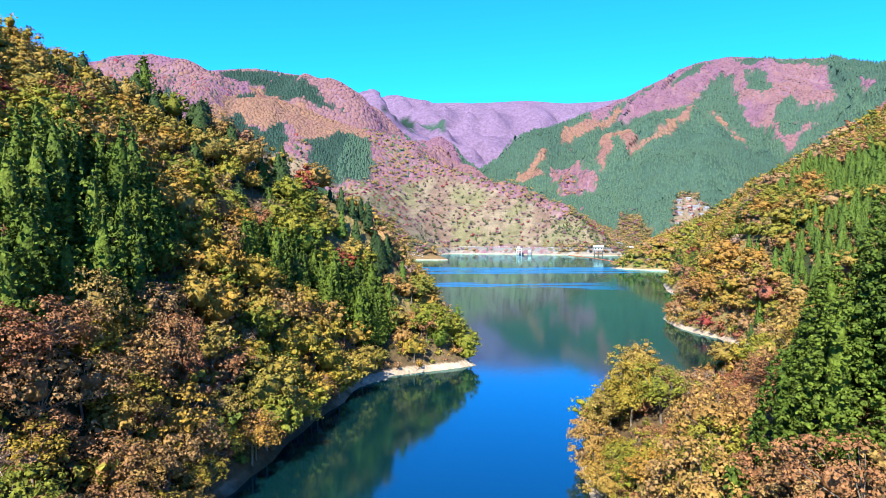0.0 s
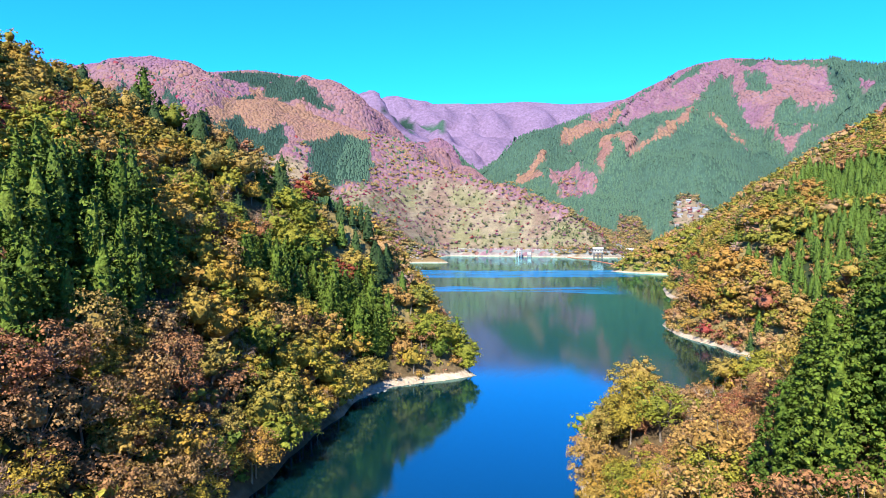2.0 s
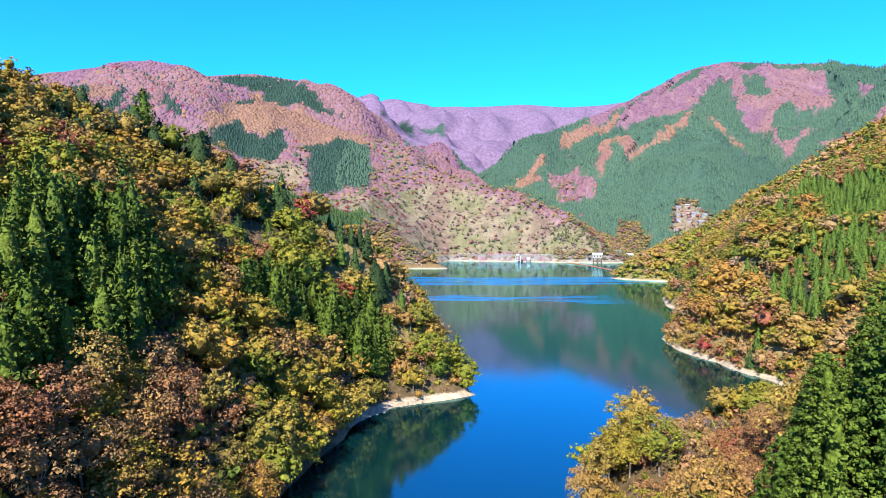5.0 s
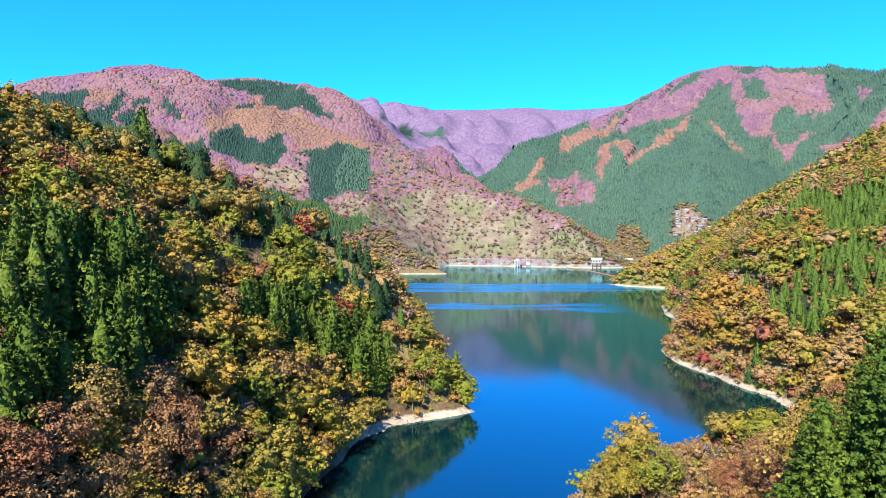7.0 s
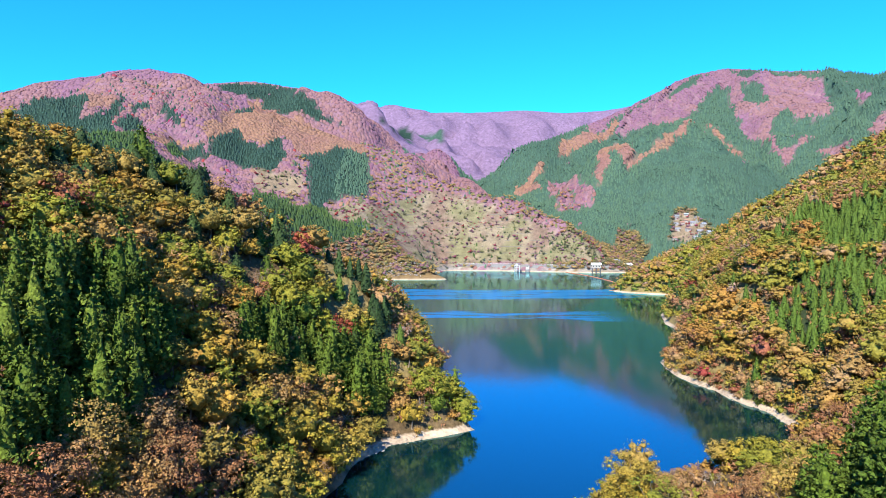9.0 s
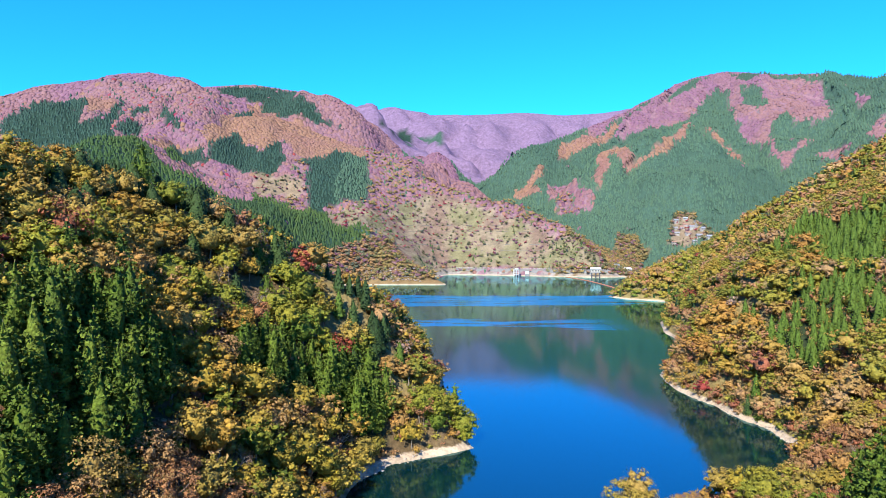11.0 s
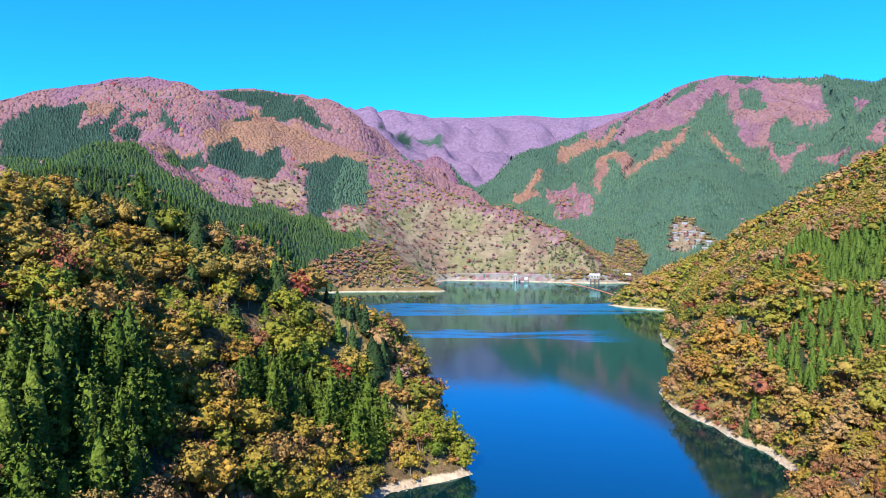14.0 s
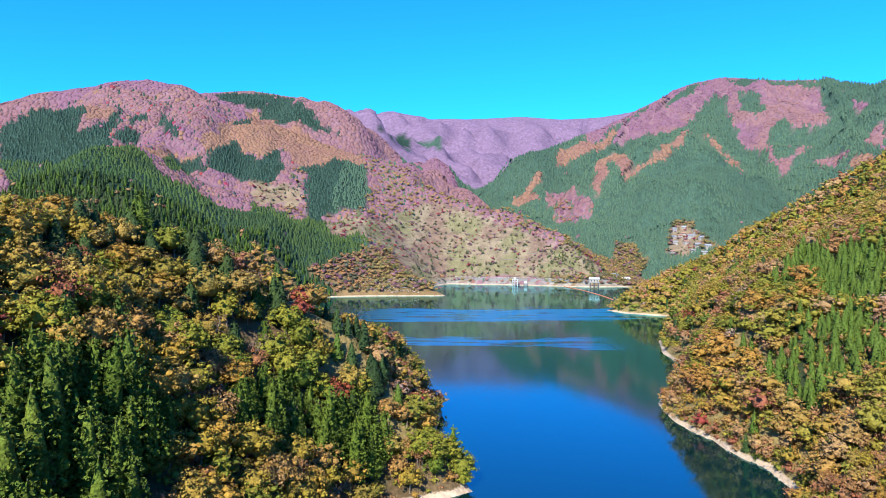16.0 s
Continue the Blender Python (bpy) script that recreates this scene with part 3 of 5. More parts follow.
def broadleaf(seed, lobes=18, sprays=34, tall=9.5, wide=9.0, leaf=0.30, airy=False, level=1, core=0.86):
    """A domed crown of many small tufts in layers, each set with leaf sprays, on a forked trunk: returns trunk and crown."""
    r = np.random.default_rng(seed)
    trunk, crown = Shape(), Shape()
    fork = np.array((r.normal(0, 0.3), r.normal(0, 0.3), tall * 0.32))
    tube(trunk, (0, 0, -1.5), fork, 0.24, 0.16, 6)
    oval = r.uniform(0.85, 1.18)
    mid_ = np.array((r.normal(0, 0.5), r.normal(0, 0.5), tall * 0.54))
    half = np.array((wide * 0.43 * oval, wide * 0.43 / oval, tall * 0.34))
    ka, kb, pa, pb_ = r.normal(0, 2.0, 3), r.normal(0, 3.6, 3), r.uniform(0, 6), r.uniform(0, 6)

    def swell(d):
        return (1 + 0.13 * np.sin(d @ ka + pa) + 0.11 * np.sin(d @ kb + pb_))[:, None]
    bv, bf = BALLS[level]
    crown.add(mid_ + bv * half * swell(bv) * r.uniform(0.82, 1.04, (len(bv), 1)) * (0.7 * core if airy else core), bf)
    bv, bf = BALLS[0]
    for k in range(lobes):
        up = 1 - 1.45 * (k + 0.5) / lobes
        th = 2.4 * k + r.uniform(-0.45, 0.45)
        d = np.array([(math.cos(th) * math.sqrt(1 - up * up), math.sin(th) * math.sqrt(1 - up * up), up)])
        c = mid_ + (d * half * swell(d))[0] * r.uniform(0.78, 1.02)
        rad = wide * r.uniform(0.55, 1.0) / (lobes ** 0.5 + 1.0)
        box_ = rad * np.array((r.uniform(0.9, 1.25), r.uniform(0.9, 1.25), r.uniform(0.55, 0.8)))
        if k % 3 == 0:
            tube(trunk, fork - (0, 0, 0.3 * (k % 3)), c, 0.09, 0.03, 4)
        crown.add(c + bv * box_ * r.uniform(0.7, 1.05, (len(bv), 1)) * (0.32 if airy else core - 0.1), bf)
        if sprays:
            q = unit(r.normal(0, 1, (sprays, 3)) + 0.8 * d + (0, 0, 0.4))
            leaves(crown, c + q * box_ * r.uniform(0.72, 1.2, (sprays, 1)), q * (1, 1, 1.2) + (0, 0, 0.35), leaf, r)
    return trunk.arrays(), crown.arrays()


def conifer(seed, levels=17, tall=18.0, wide=6.0, leaf=0.5, per=3, dense=1.0, tuft=0.0, knobs=False):
    """A cedar: tapering whorls of drooping tufts round a straight stem."""
    r = np.random.default_rng(seed)
    trunk, crown = Shape(), Shape()
    tube(trunk, (0, 0, -2), (0, 0, tall * 0.97), 0.26, 0.03, 6)
    sides, rings = 9, 5
    V = []
    for j in range(rings):
        t = j / (rings - 1)
        rad = wide * (0.19 if knobs else 0.27 if tuft else 0.37) * (1 - t) ** 0.6 + 0.05
        th = np.arange(sides) / sides * 2 * np.pi + j * 0.35
        V.append(np.stack([np.cos(th) * rad * r.uniform(0.7, 1.1, sides), np.sin(th) * rad * r.uniform(0.7, 1.1, sides), np.full(sides, tall * (0.12 + 0.83 * t))], 1))
    k = np.arange(sides)
    m = (k + 1) % sides
    fs = []
    for j in range(rings - 1):
        a, b = j * sides, (j + 1) * sides
        fs += [np.stack([a + k, a + m, b + m], 1), np.stack([a + k, b + m, b + k], 1)]
    crown.add(np.concatenate(V), np.concatenate(fs))
    for j in range(levels):
        t = (j + r.uniform(-0.3, 0.3)) / levels
        t = min(max(t, 0.0), 0.99)
        n = max(3, int((4 + 9 * (1 - t)) * dense))
        th = np.arange(n) / n * 2 * np.pi + r.uniform(0, 6.3) + r.normal(0, 0.15, n)
        rad = wide * 0.5 * ((1 - t) ** 0.6 * min(1, 0.55 + 2.2 * t) + 0.03) * r.uniform(0.72, 1.12, n)
        z = tall * (0.10 + 0.88 * t)
        tip = np.stack([np.cos(th) * rad, np.sin(th) * rad, z - rad * 0.22 + r.normal(0, 0.2, n)], 1)
        if tuft:
            d = unit(r.normal(0, 1, (n, per, 3)) + (0, 0, 0.35))
            mid_ = tip[:, None] + d * tuft * (1.15 - 0.5 * t) * r.uniform(0.7, 1.2, (n, 1, 1)) * (1.15, 1.15, 0.8)
            leaves(crown, mid_.reshape(-1, 3), d.reshape(-1, 3) + (0, 0, 0.3), leaf * (1.1 - 0.3 * t), r)
            knob = tuft * (0.72 - 0.25 * t)
            for p in tip if knobs else ():
                crown.add(p + ICO_V * knob * r.uniform(0.65, 1.1, (12, 1)) * (1.1, 1.1, 0.85), ICO_F)
            continue
        for q in range(per):
            f = 1 - 0.22 * q
            at_ = tip * (f, f, 1) + np.stack([r.normal(0, 0.18, n), r.normal(0, 0.18, n), q * 0.22 * rad * 0.5 + r.normal(0, 0.12, n)], 1)
            leaves(crown, at_, np.stack([np.cos(th), np.sin(th), np.full(n, 0.75)], 1), leaf * (1.1 - 0.4 * t), r)
    leaves(crown, np.array([(0, 0, tall * 0.97), (0, 0, tall * 0.99)]), np.array([(1, 0, 0.2), (0, 1, 0.2)]), leaf * 0.8, r)
    return trunk.arrays(), crown.arrays()


def bare_tree(seed, tall=9.0, twigs=420):
    """A leafless tree: forked limbs, and a haze of thin twigs as its crown."""
    r = np.random.default_rng(seed)
    trunk, crown = Shape(), Shape()
    ends = [(np.zeros(3) - (0, 0, 1.5), np.array((0, 0, 1.0)), tall * 0.42, 0.2)]
    tips = []
    for depth in range(4):
        nxt = []
        for p, d, ln, rad in ends:
            q = p + d * ln
            tube(trunk, p, q, rad, rad * 0.65, 5 if depth == 0 else 3)
            for _ in range(3 if depth else 4):
                nd = unit(d + r.normal(0, 0.62, 3) + (0, 0, 0.12))
                nxt.append((p + d * ln * r.uniform(0.65, 1.0), nd, ln * r.uniform(0.5, 0.72), rad * 0.55))
        ends = nxt
        if depth > 1:
            tips += nxt
    pick = r.integers(0, len(tips), twigs)
    P = np.array([tips[k][0] + tips[k][1] * tips[k][2] * r.uniform(0, 1) for k in pick])
    D = unit(np.array([tips[k][1] for k in pick]) + r.normal(0, 0.5, (twigs, 3)))
    S = unit(np.cross(D, r.normal(0, 1, (twigs, 3)))) * r.uniform(0.02, 0.05, (twigs, 1))
    L = r.uniform(0.6, 1.5, (twigs, 1))
    v = np.stack([P - S, P + S, P + D * L], 1).reshape(-1, 3)
    crown.add(v, np.arange(twigs * 3).reshape(-1, 3))
    return trunk.arrays(), crown.arrays()


def tri_mesh(name, arrays, mat):
    me = quick(name, arrays[0], arrays[1], mat)
    me.polygons.foreach_set("use_smooth", np.ones(len(me.polygons), bool))
    return me


def tree_model(kind, arrays, mat, label, category, group):
    top = new(kind)
    top.empty_display_size = 0.5
    for nm, a, m in (("trunk", arrays[0], pale_bark if kind == "bare_tree" else bark), ("crown", arrays[1], mat)):
        part_ = new(nm, tri_mesh(nm, a, m))
        part_.parent = top
    return tagged(top, label, category, group)


def scatter(x0, x1, y0, y1, gap, seed):
    """Uneven but spaced points over a rectangle of the plan, with their ground."""
    r = np.random.default_rng(seed)
    nx, ny = int((x1 - x0) / gap), int((y1 - y0) / gap)
    gx, gy = np.meshgrid(np.arange(nx), np.arange(ny))
    gx = gx + 0.5 * (gy % 2)
    x = x0 + (gx + 0.5 + r.uniform(-0.38, 0.38, gx.shape)) * gap
    y = y0 + (gy + 0.5 + r.uniform(-0.38, 0.38, gx.shape)) * gap
    x, y = x.ravel(), y.ravel()
    z, sd = height(x, y)
    return x, y, z, sd, r


def ground_z(x, y):
    return float(height(np.array([x]), np.array([y]))[0][0])


def joined(name, templates, x, y, z, size, turn, pick, tint, mat, label, category, slope=None):
    """Many trees of one wood in one mesh; slope: the ground's fall in x and y, which a low canopy follows."""
    Vs, Fs, Ts, off = [], [], [], 0
    for k, (tv, tf) in enumerate(templates):
        s = np.flatnonzero(pick == k)
        if not len(s):
            continue
        c, n = np.cos(turn[s])[:, None], np.sin(turn[s])[:, None]
        sc = size[s][:, None]
        vx = (tv[:, 0] * c - tv[:, 1] * n) * sc + x[s][:, None]
        vy = (tv[:, 0] * n + tv[:, 1] * c) * sc + y[s][:, None]
        vz = tv[:, 2] * sc + z[s][:, None]
        if slope is not None:
            vz = vz + (vx - x[s][:, None]) * slope[0][s][:, None] + (vy - y[s][:, None]) * slope[1][s][:, None]
        Vs.append(np.stack([vx, vy, vz], -1).reshape(-1, 3))
        Fs.append((tf[None] + (np.arange(len(s)) * len(tv))[:, None, None] + off).reshape(-1, 3))
        Ts.append(np.repeat(tint[s], len(tv)))
        off += len(s) * len(tv)
    if not Vs:
        return None
    me = quick(name, np.concatenate(Vs), np.concatenate(Fs), mat, np.concatenate(Ts))
    me.polygons.foreach_set("use_smooth", np.ones(len(me.polygons), bool))
    return tagged(new(name, me), label, category, kind="stuff")


# ---- near trees, each a thing ----
KINDS = {
    "gold": ("autumn_tree", "golden-yellow autumn broadleaf tree on the steep lakeside slope", "tree", "golden trees of the lakeside"),
    "olive": ("broadleaf_tree", "olive-green broadleaf tree turning yellow on the lakeside slope", "tree", "olive trees of the lakeside"),
    "russet": ("russet_tree", "russet-brown autumn tree with thinning leaves on the slope", "tree", "russet trees of the lakeside"),
    "cedar": ("cedar_tree", "tall dark-green conical cedar standing on the steep slope", "conifer", "cedars of the lakeside"),
    "fir": ("fir_tree", "broad dark-green fir among the autumn trees on the ridge", "conifer", "firs of the ridge"),
    "bare": ("bare_tree", "leafless grey-brown tree with fine twigs above the shore", "tree", "bare trees of the lakeside"),
    "crimson": ("maple_tree", "small crimson-red maple among the golden trees", "tree", "red maples"),
}
MODELS = {}
for key, (nm, label, cat, group) in KINDS.items():
    MODELS[key] = []
    for k in range(4):
        if key == "cedar":
            a = conifer(100 + k, 14, 11.5 + 1.1 * k, 6.6 + 0.35 * k, 0.34, 8, 0.9, 0.62)
        elif key == "fir":
            a = conifer(140 + k, 12, 8.6 + 0.8 * k, 7.8 + 0.4 * k, 0.42, 5)
        elif key == "bare":
            a = bare_tree(200 + k, 8.0 + k)
        elif key == "russet":
            a = broadleaf(300 + k, 16, 36, 7.6 + 0.5 * k, 8.6, 0.26, True)
        else:
            a = broadleaf(400 + 10 * len(MODELS) + k, 21 + 2 * k, 21, 9.4 + 0.7 * k, 8.8 + 0.5 * k, 0.26, False, 1, 0.72)
        MODELS[key].append((a, nm, LEAF[key], label, cat, group))
    if key in ("gold", "olive", "russet"):      # fuller foliage close by
        for k in range(4):
            a = broadleaf(450 + 10 * len(MODELS) + k, 26 + 2 * k, 52, 9.2 + 0.6 * k, 8.8 + 0.4 * k, 0.19, key == "russet", 1, 0.50)
            MODELS[key].append((a, nm, LEAF[key], label, cat, group))

NEAR_LIMIT = {"gold": 290, "olive": 200, "russet": 140, "cedar": 290, "fir": 200, "bare": 90, "crimson": 12}
spare = {k: [] for k in KINDS}      # trees past the limit, joined below
count = {k: 0 for k in KINDS}
first = {}


def species(x, y, z, kind, r):
    """The species of a near tree from its stand and two noises."""
    a, b = fbm(x, y, 38, 3, 81), fbm(x, y, 14, 2, 85)
    out = np.full(x.shape, "gold ")
    out = out.astype("<U8")
    u = r.uniform(0, 1, x.shape)
    out[:] = "gold"
    out[(0.55 * a + 0.45 * b + 0.25 * u) > 0.70] = "olive"
    low = (z < 31) & (y < 150) & (x < 0)
    out[(u > 0.86) | (low & (u > 0.60))] = "russet"
    out[(u < 0.05) | (low & (u < 0.22))] = "bare"
    out[(u > 0.40) & (u < 0.405)] = "crimson"
    out[(kind == CEDAR) & (u < 0.97) & ~low] = "cedar"
    out[(kind != CEDAR) & (u > 0.30) & (u < 0.34) & ~low] = "cedar"
    high_left = (x < 5) & ~low & (y < 400) & ((z > 50) | ((x > -45) & (y > 205) & (z > 22)))
    out[(kind != CEDAR) & high_left & (u > 0.56) & (u < 0.52 + np.where(z > 50, 0.27, 0.36)) & (b > 0.36)] = "fir"
    crest = np.full(x.shape, 99.0)
    for (ax, ay), (bx, by) in (((-120, 160), (-111, 208)), ((-111, 208), (-88, 228)), ((-88, 228), (-52, 242)), ((-52, 242), (-15, 246))):
        f = np.clip(((x - ax) * (bx - ax) + (y - ay) * (by - ay)) / ((bx - ax) ** 2 + (by - ay) ** 2), 0, 1)
        crest = np.minimum(crest, np.hypot(x - ax - f * (bx - ax), y - ay - f * (by - ay)))
    out[(crest < 11) & (lattice(x, y, 57) < 0.38)] = "fir"
    out[high_left & (out == "gold") & (lattice(x, y, 52) > 0.8)] = "olive"
    bank = (x > 100)
    out[bank & (out == "russet") & (u < 0.93) & (y > 245)] = "olive"
    out[bank & (y > 215) & (u > 0.19) & (u < 0.25)] = "fir"
    out[bank & (out == "russet") & (u < 0.95)] = "gold"
    mixed, patch = lattice(x, y, 33), fbm(x, y, 30, 2, 88)
    out[bank & (out == "gold") & (fbm(x, y, 26, 2, 92) > 0.5) & (mixed > 0.55)] = "olive"
    out[bank & (out == "gold") & (patch > 0.5) & (mixed < 0.5)] = "russet"
    out[bank & (kind == CEDAR)] = "cedar"
    # shade of the far hill: over half its cedars take the darker fir colour
    out[(kind == CEDAR) & (y > 600) & (u < 0.6)] = "fir"
    return out


def knoll(x, y, u):
    """What stands on the low knoll by the near bank, and how large: None elsewhere."""
    if not (20 < x and 88 < y < 206):
        return None
    if y > 148 or x > 74:
        return ("bare" if u < 0.25 else "russet" if u < 0.65 else "gold"), 0.52 + 0.2 * u
    if y < 122:
        if x < 37:
            return ("gold" if u < 0.5 else "olive"), 0.75
        return ("russet" if u < 0.62 else "gold" if u < 0.85 else "bare"), 0.62
    if x < 46:
        return ("gold" if u < 0.6 else "olive"), 1.12
    if x < 60:
        return ("bare" if u < 0.55 else "russet"), 0.58
    return ("gold" if u < 0.6 else "olive"), 0.80


def plant(x, y, z, sd, r, mask):
    x, y, z, sd = x[mask], y[mask], z[mask], sd[mask]
    sp = species(x, y, z, grows(x, y), r)
    order = np.argsort(np.hypot(x, y))
    for i in order:
        key = sp[i]
        size = r.uniform(0.8, 1.35) * ((0.95 if x[i] < 0 and y[i] < 200 else 0.75) if sd[i] < 8 else 1.0) * 1.08
        here = knoll(x[i], y[i], float(lattice(x[i], y[i], 19)))
        if here:
            key, size = here[0], here[1] * r.uniform(0.9, 1.15)
        k, turn, tilt = int(r.integers(0, 4)), r.uniform(0, 360), r.normal(0, 3, 2)
        if len(MODELS[key]) > 4 and math.hypot(x[i], y[i]) < 140:
            k += 4
        if count[key] >= NEAR_LIMIT[key]:
            spare[key].append((x[i], y[i], z[i], size, radians(turn)))
            continue
        count[key] += 1
        m = pose(x[i], y[i], z[i] - 0.3, tilt[0], tilt[1], turn) @ Matrix.Diagonal((size, size, size * r.uniform(0.9, 1.15), 1))
        if (key, k) not in first:
            a, nm, mat, label, cat, group = MODELS[key][k]
            first[key, k] = tree_model(nm, a, mat, label, cat, group)
            first[key, k].matrix_basis = m
        else:
            copy_thing(first[key, k], Matrix.Identity(4)).matrix_basis = m


x, y, z, sd, r = scatter(-230, 30, 30, 330, 6.2, 1)
# sideways distance over depth from the camera: keeps the planting within its view
steep = -x / np.maximum(y, 1)
clear_shore = np.where((y > 196) & (y < 229) & (x > -30), 3.6, np.where(y < 196, 0.6, 1.6))
left_face = (x < 20) & (sd > clear_shore) & (steep < 0.78)
x2, y2, z2, sd2, r2 = scatter(15, 150, 36, 205, 6.0, 2)
right_face = (x2 > 0) & (sd2 > 0.5) & (x2 / y2 < 0.78) & (y2 < 200) & ~((x2 > 33) & (y2 < 84) & (x2 < 75)) & ~((y2 < 62) & (x2 > 28))
near_left = left_face & (y < 236)
xc, yc, zc, sdc, rc = scatter(-150, 80, 36, 240, 6.8, 12)
thick = (grows(xc, yc) == CEDAR) & (sdc > 2) & (np.abs(xc) < 0.78 * yc)
xw, yw, zw, sdw, rw = scatter(-62, -4, 70, 215, 4.4, 14)
waterside = (sdw > 0.7) & (sdw < 6) & (xw < 0) & (yw < 205)
tip_x, tip_y = np.array([8.0, 3.5, -1.5, 9.5, 5.5, -6.0]), np.array([230.5, 232.0, 228.5, 236.0, 239.0, 227.0])
tip_z = np.maximum(height(tip_x, tip_y)[0], 0.9)
plant(*(np.concatenate(q) for q in ((x[near_left], x2[right_face], xc[thick], xw[waterside], tip_x), (y[near_left], y2[right_face], yc[thick], yw[waterside], tip_y), (z[near_left], z2[right_face], zc[thick], zw[waterside], tip_z), (sd[near_left], sd2[right_face], sdc[thick], sdw[waterside], 9 + 0 * tip_x))), r, slice(None))

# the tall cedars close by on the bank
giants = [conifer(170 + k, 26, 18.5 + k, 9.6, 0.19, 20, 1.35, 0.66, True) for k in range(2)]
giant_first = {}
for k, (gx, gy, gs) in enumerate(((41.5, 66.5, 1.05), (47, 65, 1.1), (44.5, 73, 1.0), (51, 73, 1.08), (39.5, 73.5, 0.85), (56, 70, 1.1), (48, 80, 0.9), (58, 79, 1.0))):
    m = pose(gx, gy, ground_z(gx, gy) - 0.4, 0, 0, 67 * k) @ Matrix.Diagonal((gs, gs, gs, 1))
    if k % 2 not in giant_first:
        giant_first[k % 2] = tree_model("cedar_tree", giants[k % 2], LEAF["lit_cedar"], "very tall full cedar with rounded yellow-green tufts", "conifer", "cedars of the lakeside")
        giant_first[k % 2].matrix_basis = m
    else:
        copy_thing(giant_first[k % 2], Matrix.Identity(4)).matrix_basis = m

x2, y2, z2, sd2, r2 = scatter(27, 40, 54, 88, 3.4, 21)
front = (sd2 > 1.5) & ~((x2 > 38) & (y2 > 62))
for i in np.flatnonzero(front):
    key, k, size = ("russet", "olive", "russet", "russet")[int(r2.integers(0, 4))], 4 + int(r2.integers(0, 4)), r2.uniform(0.7, 1.05)
    if (key, k) in first:
        copy_thing(first[key, k], Matrix.Identity(4)).matrix_basis = pose(x2[i], y2[i], z2[i] - 0.3, 0, 0, r2.uniform(0, 360)) @ Matrix.Scale(size, 4)

# ---- farther woods: joined, many to a mesh ----
LODS = [
    {"leaf": [broadleaf(600 + k, 16, 18, 9.5 + 0.5 * k, 9.4, 0.34, False, 1, 0.72)[1] for k in range(6)], "cedar": [conifer(620 + k, 13, 11.5 + k, 6.0, 0.6, 1)[1] for k in range(3)], "bare": [broadleaf(640 + k, 8, 20, 7.0, 7.6, 0.30, True, 0)[1] for k in range(3)]},
    {"leaf": [broadleaf(650 + k, 11, 14, 8.6 + 0.5 * k, 9.2, 0.40, False, 0, 0.68)[1] for k in range(6)], "cedar": [conifer(660 + k, 14, 11.0 + k, 5.8, 0.55, 1, 0.9)[1] for k in range(3)], "bare": [broadleaf(670 + k, 7, 12, 7.0, 7.6, 0.4, True, 0)[1] for k in range(3)]},
    {"leaf": [broadleaf(680 + k, 3, 5, 8.8 + 0.5 * k, 9.4, 0.9, False, 0, 0.72)[1] for k in range(6)], "cedar": [conifer(690 + k, 5, 11.5 + k, 6.2, 1.3, 1, 0.6)[1] for k in range(3)], "bare": [broadleaf(695 + k, 3, 5, 7.0, 7.6, 0.8, True, 0)[1] for k in range(3)]},
]
more = {k: [np.array(v)] if v else [] for k, v in spare.items()}


def sow(xs, ys_, zs, sds, rs, mask):
    xs, ys_, zs, sds = xs[mask], ys_[mask], zs[mask], sds[mask]
    sp = species(xs, ys_, zs, grows(xs, ys_), rs)
    size = rs.uniform(0.75, 1.2, len(xs)) * np.where(sds < 8, 0.72, 1) * np.where(sp == "fir", 0.9, np.where(sp == "cedar", rs.uniform(0.75, 1.15, len(xs)) * np.where(xs > 100, 0.82, 1.0), 1.12))
    turn = rs.uniform(0, 6.28, len(xs))
    for key in KINDS:
        q = sp == key
        if q.any():
            more[key].append(np.stack([xs[q], ys_[q], zs[q] - 0.3, size[q], turn[q]], 1))


sow(x, y, z, sd, r, left_face & (y >= 236))
x8, y8, z8, sd8, r8 = scatter(-120, 20, 330, 420, 5.0, 16)
sow(x8, y8, z8, sd8, r8, (sd8 > 1.5) & (x8 < 10))
x3, y3, z3, sd3, r3 = scatter(60, 500, 190, 620, 5.5, 3)
sow(x3, y3, z3, sd3, r3, (sd3 > 2) & (x3 / y3 < 0.76) & (y3 >= 200))
x7, y7, z7, sd7, r7 = scatter(120, 330, 200, 600, 5.6, 13)
sow(x7, y7, z7, sd7, r7, (sd7 > 3) & (x7 / y7 < 0.76) & (grows(x7, y7) == CEDAR))
x9, y9, z9, sd9, r9 = scatter(200, 340, 720, 880, 4.6, 17)
sow(x9, y9, z9, sd9, r9, sd9 > 2)
x4, y4, z4, sd4, r4 = scatter(150, 560, 620, 1010, 6.5, 4)
sow(x4, y4, z4, sd4, r4, (sd4 > 3) & (x4 / y4 < np.where(y4 < 780, 0.72, 0.55)))
x5, y5, z5, sd5, r5 = scatter(-760, 40, 640, 1005, 7.0, 5)
sow(x5, y5, z5, sd5, r5, (sd5 > 3) & (x5 < 20) & (-x5 / y5 < 0.72) & ((y5 > 780) | (x5 > -330)))
x6, y6, z6, sd6, r6 = scatter(-420, 40, 300, 640, 14.0, 6)
sow(x6, y6, z6, sd6, r6, (sd6 > 3) & (x6 < 0) & (-x6 / y6 < 0.6))
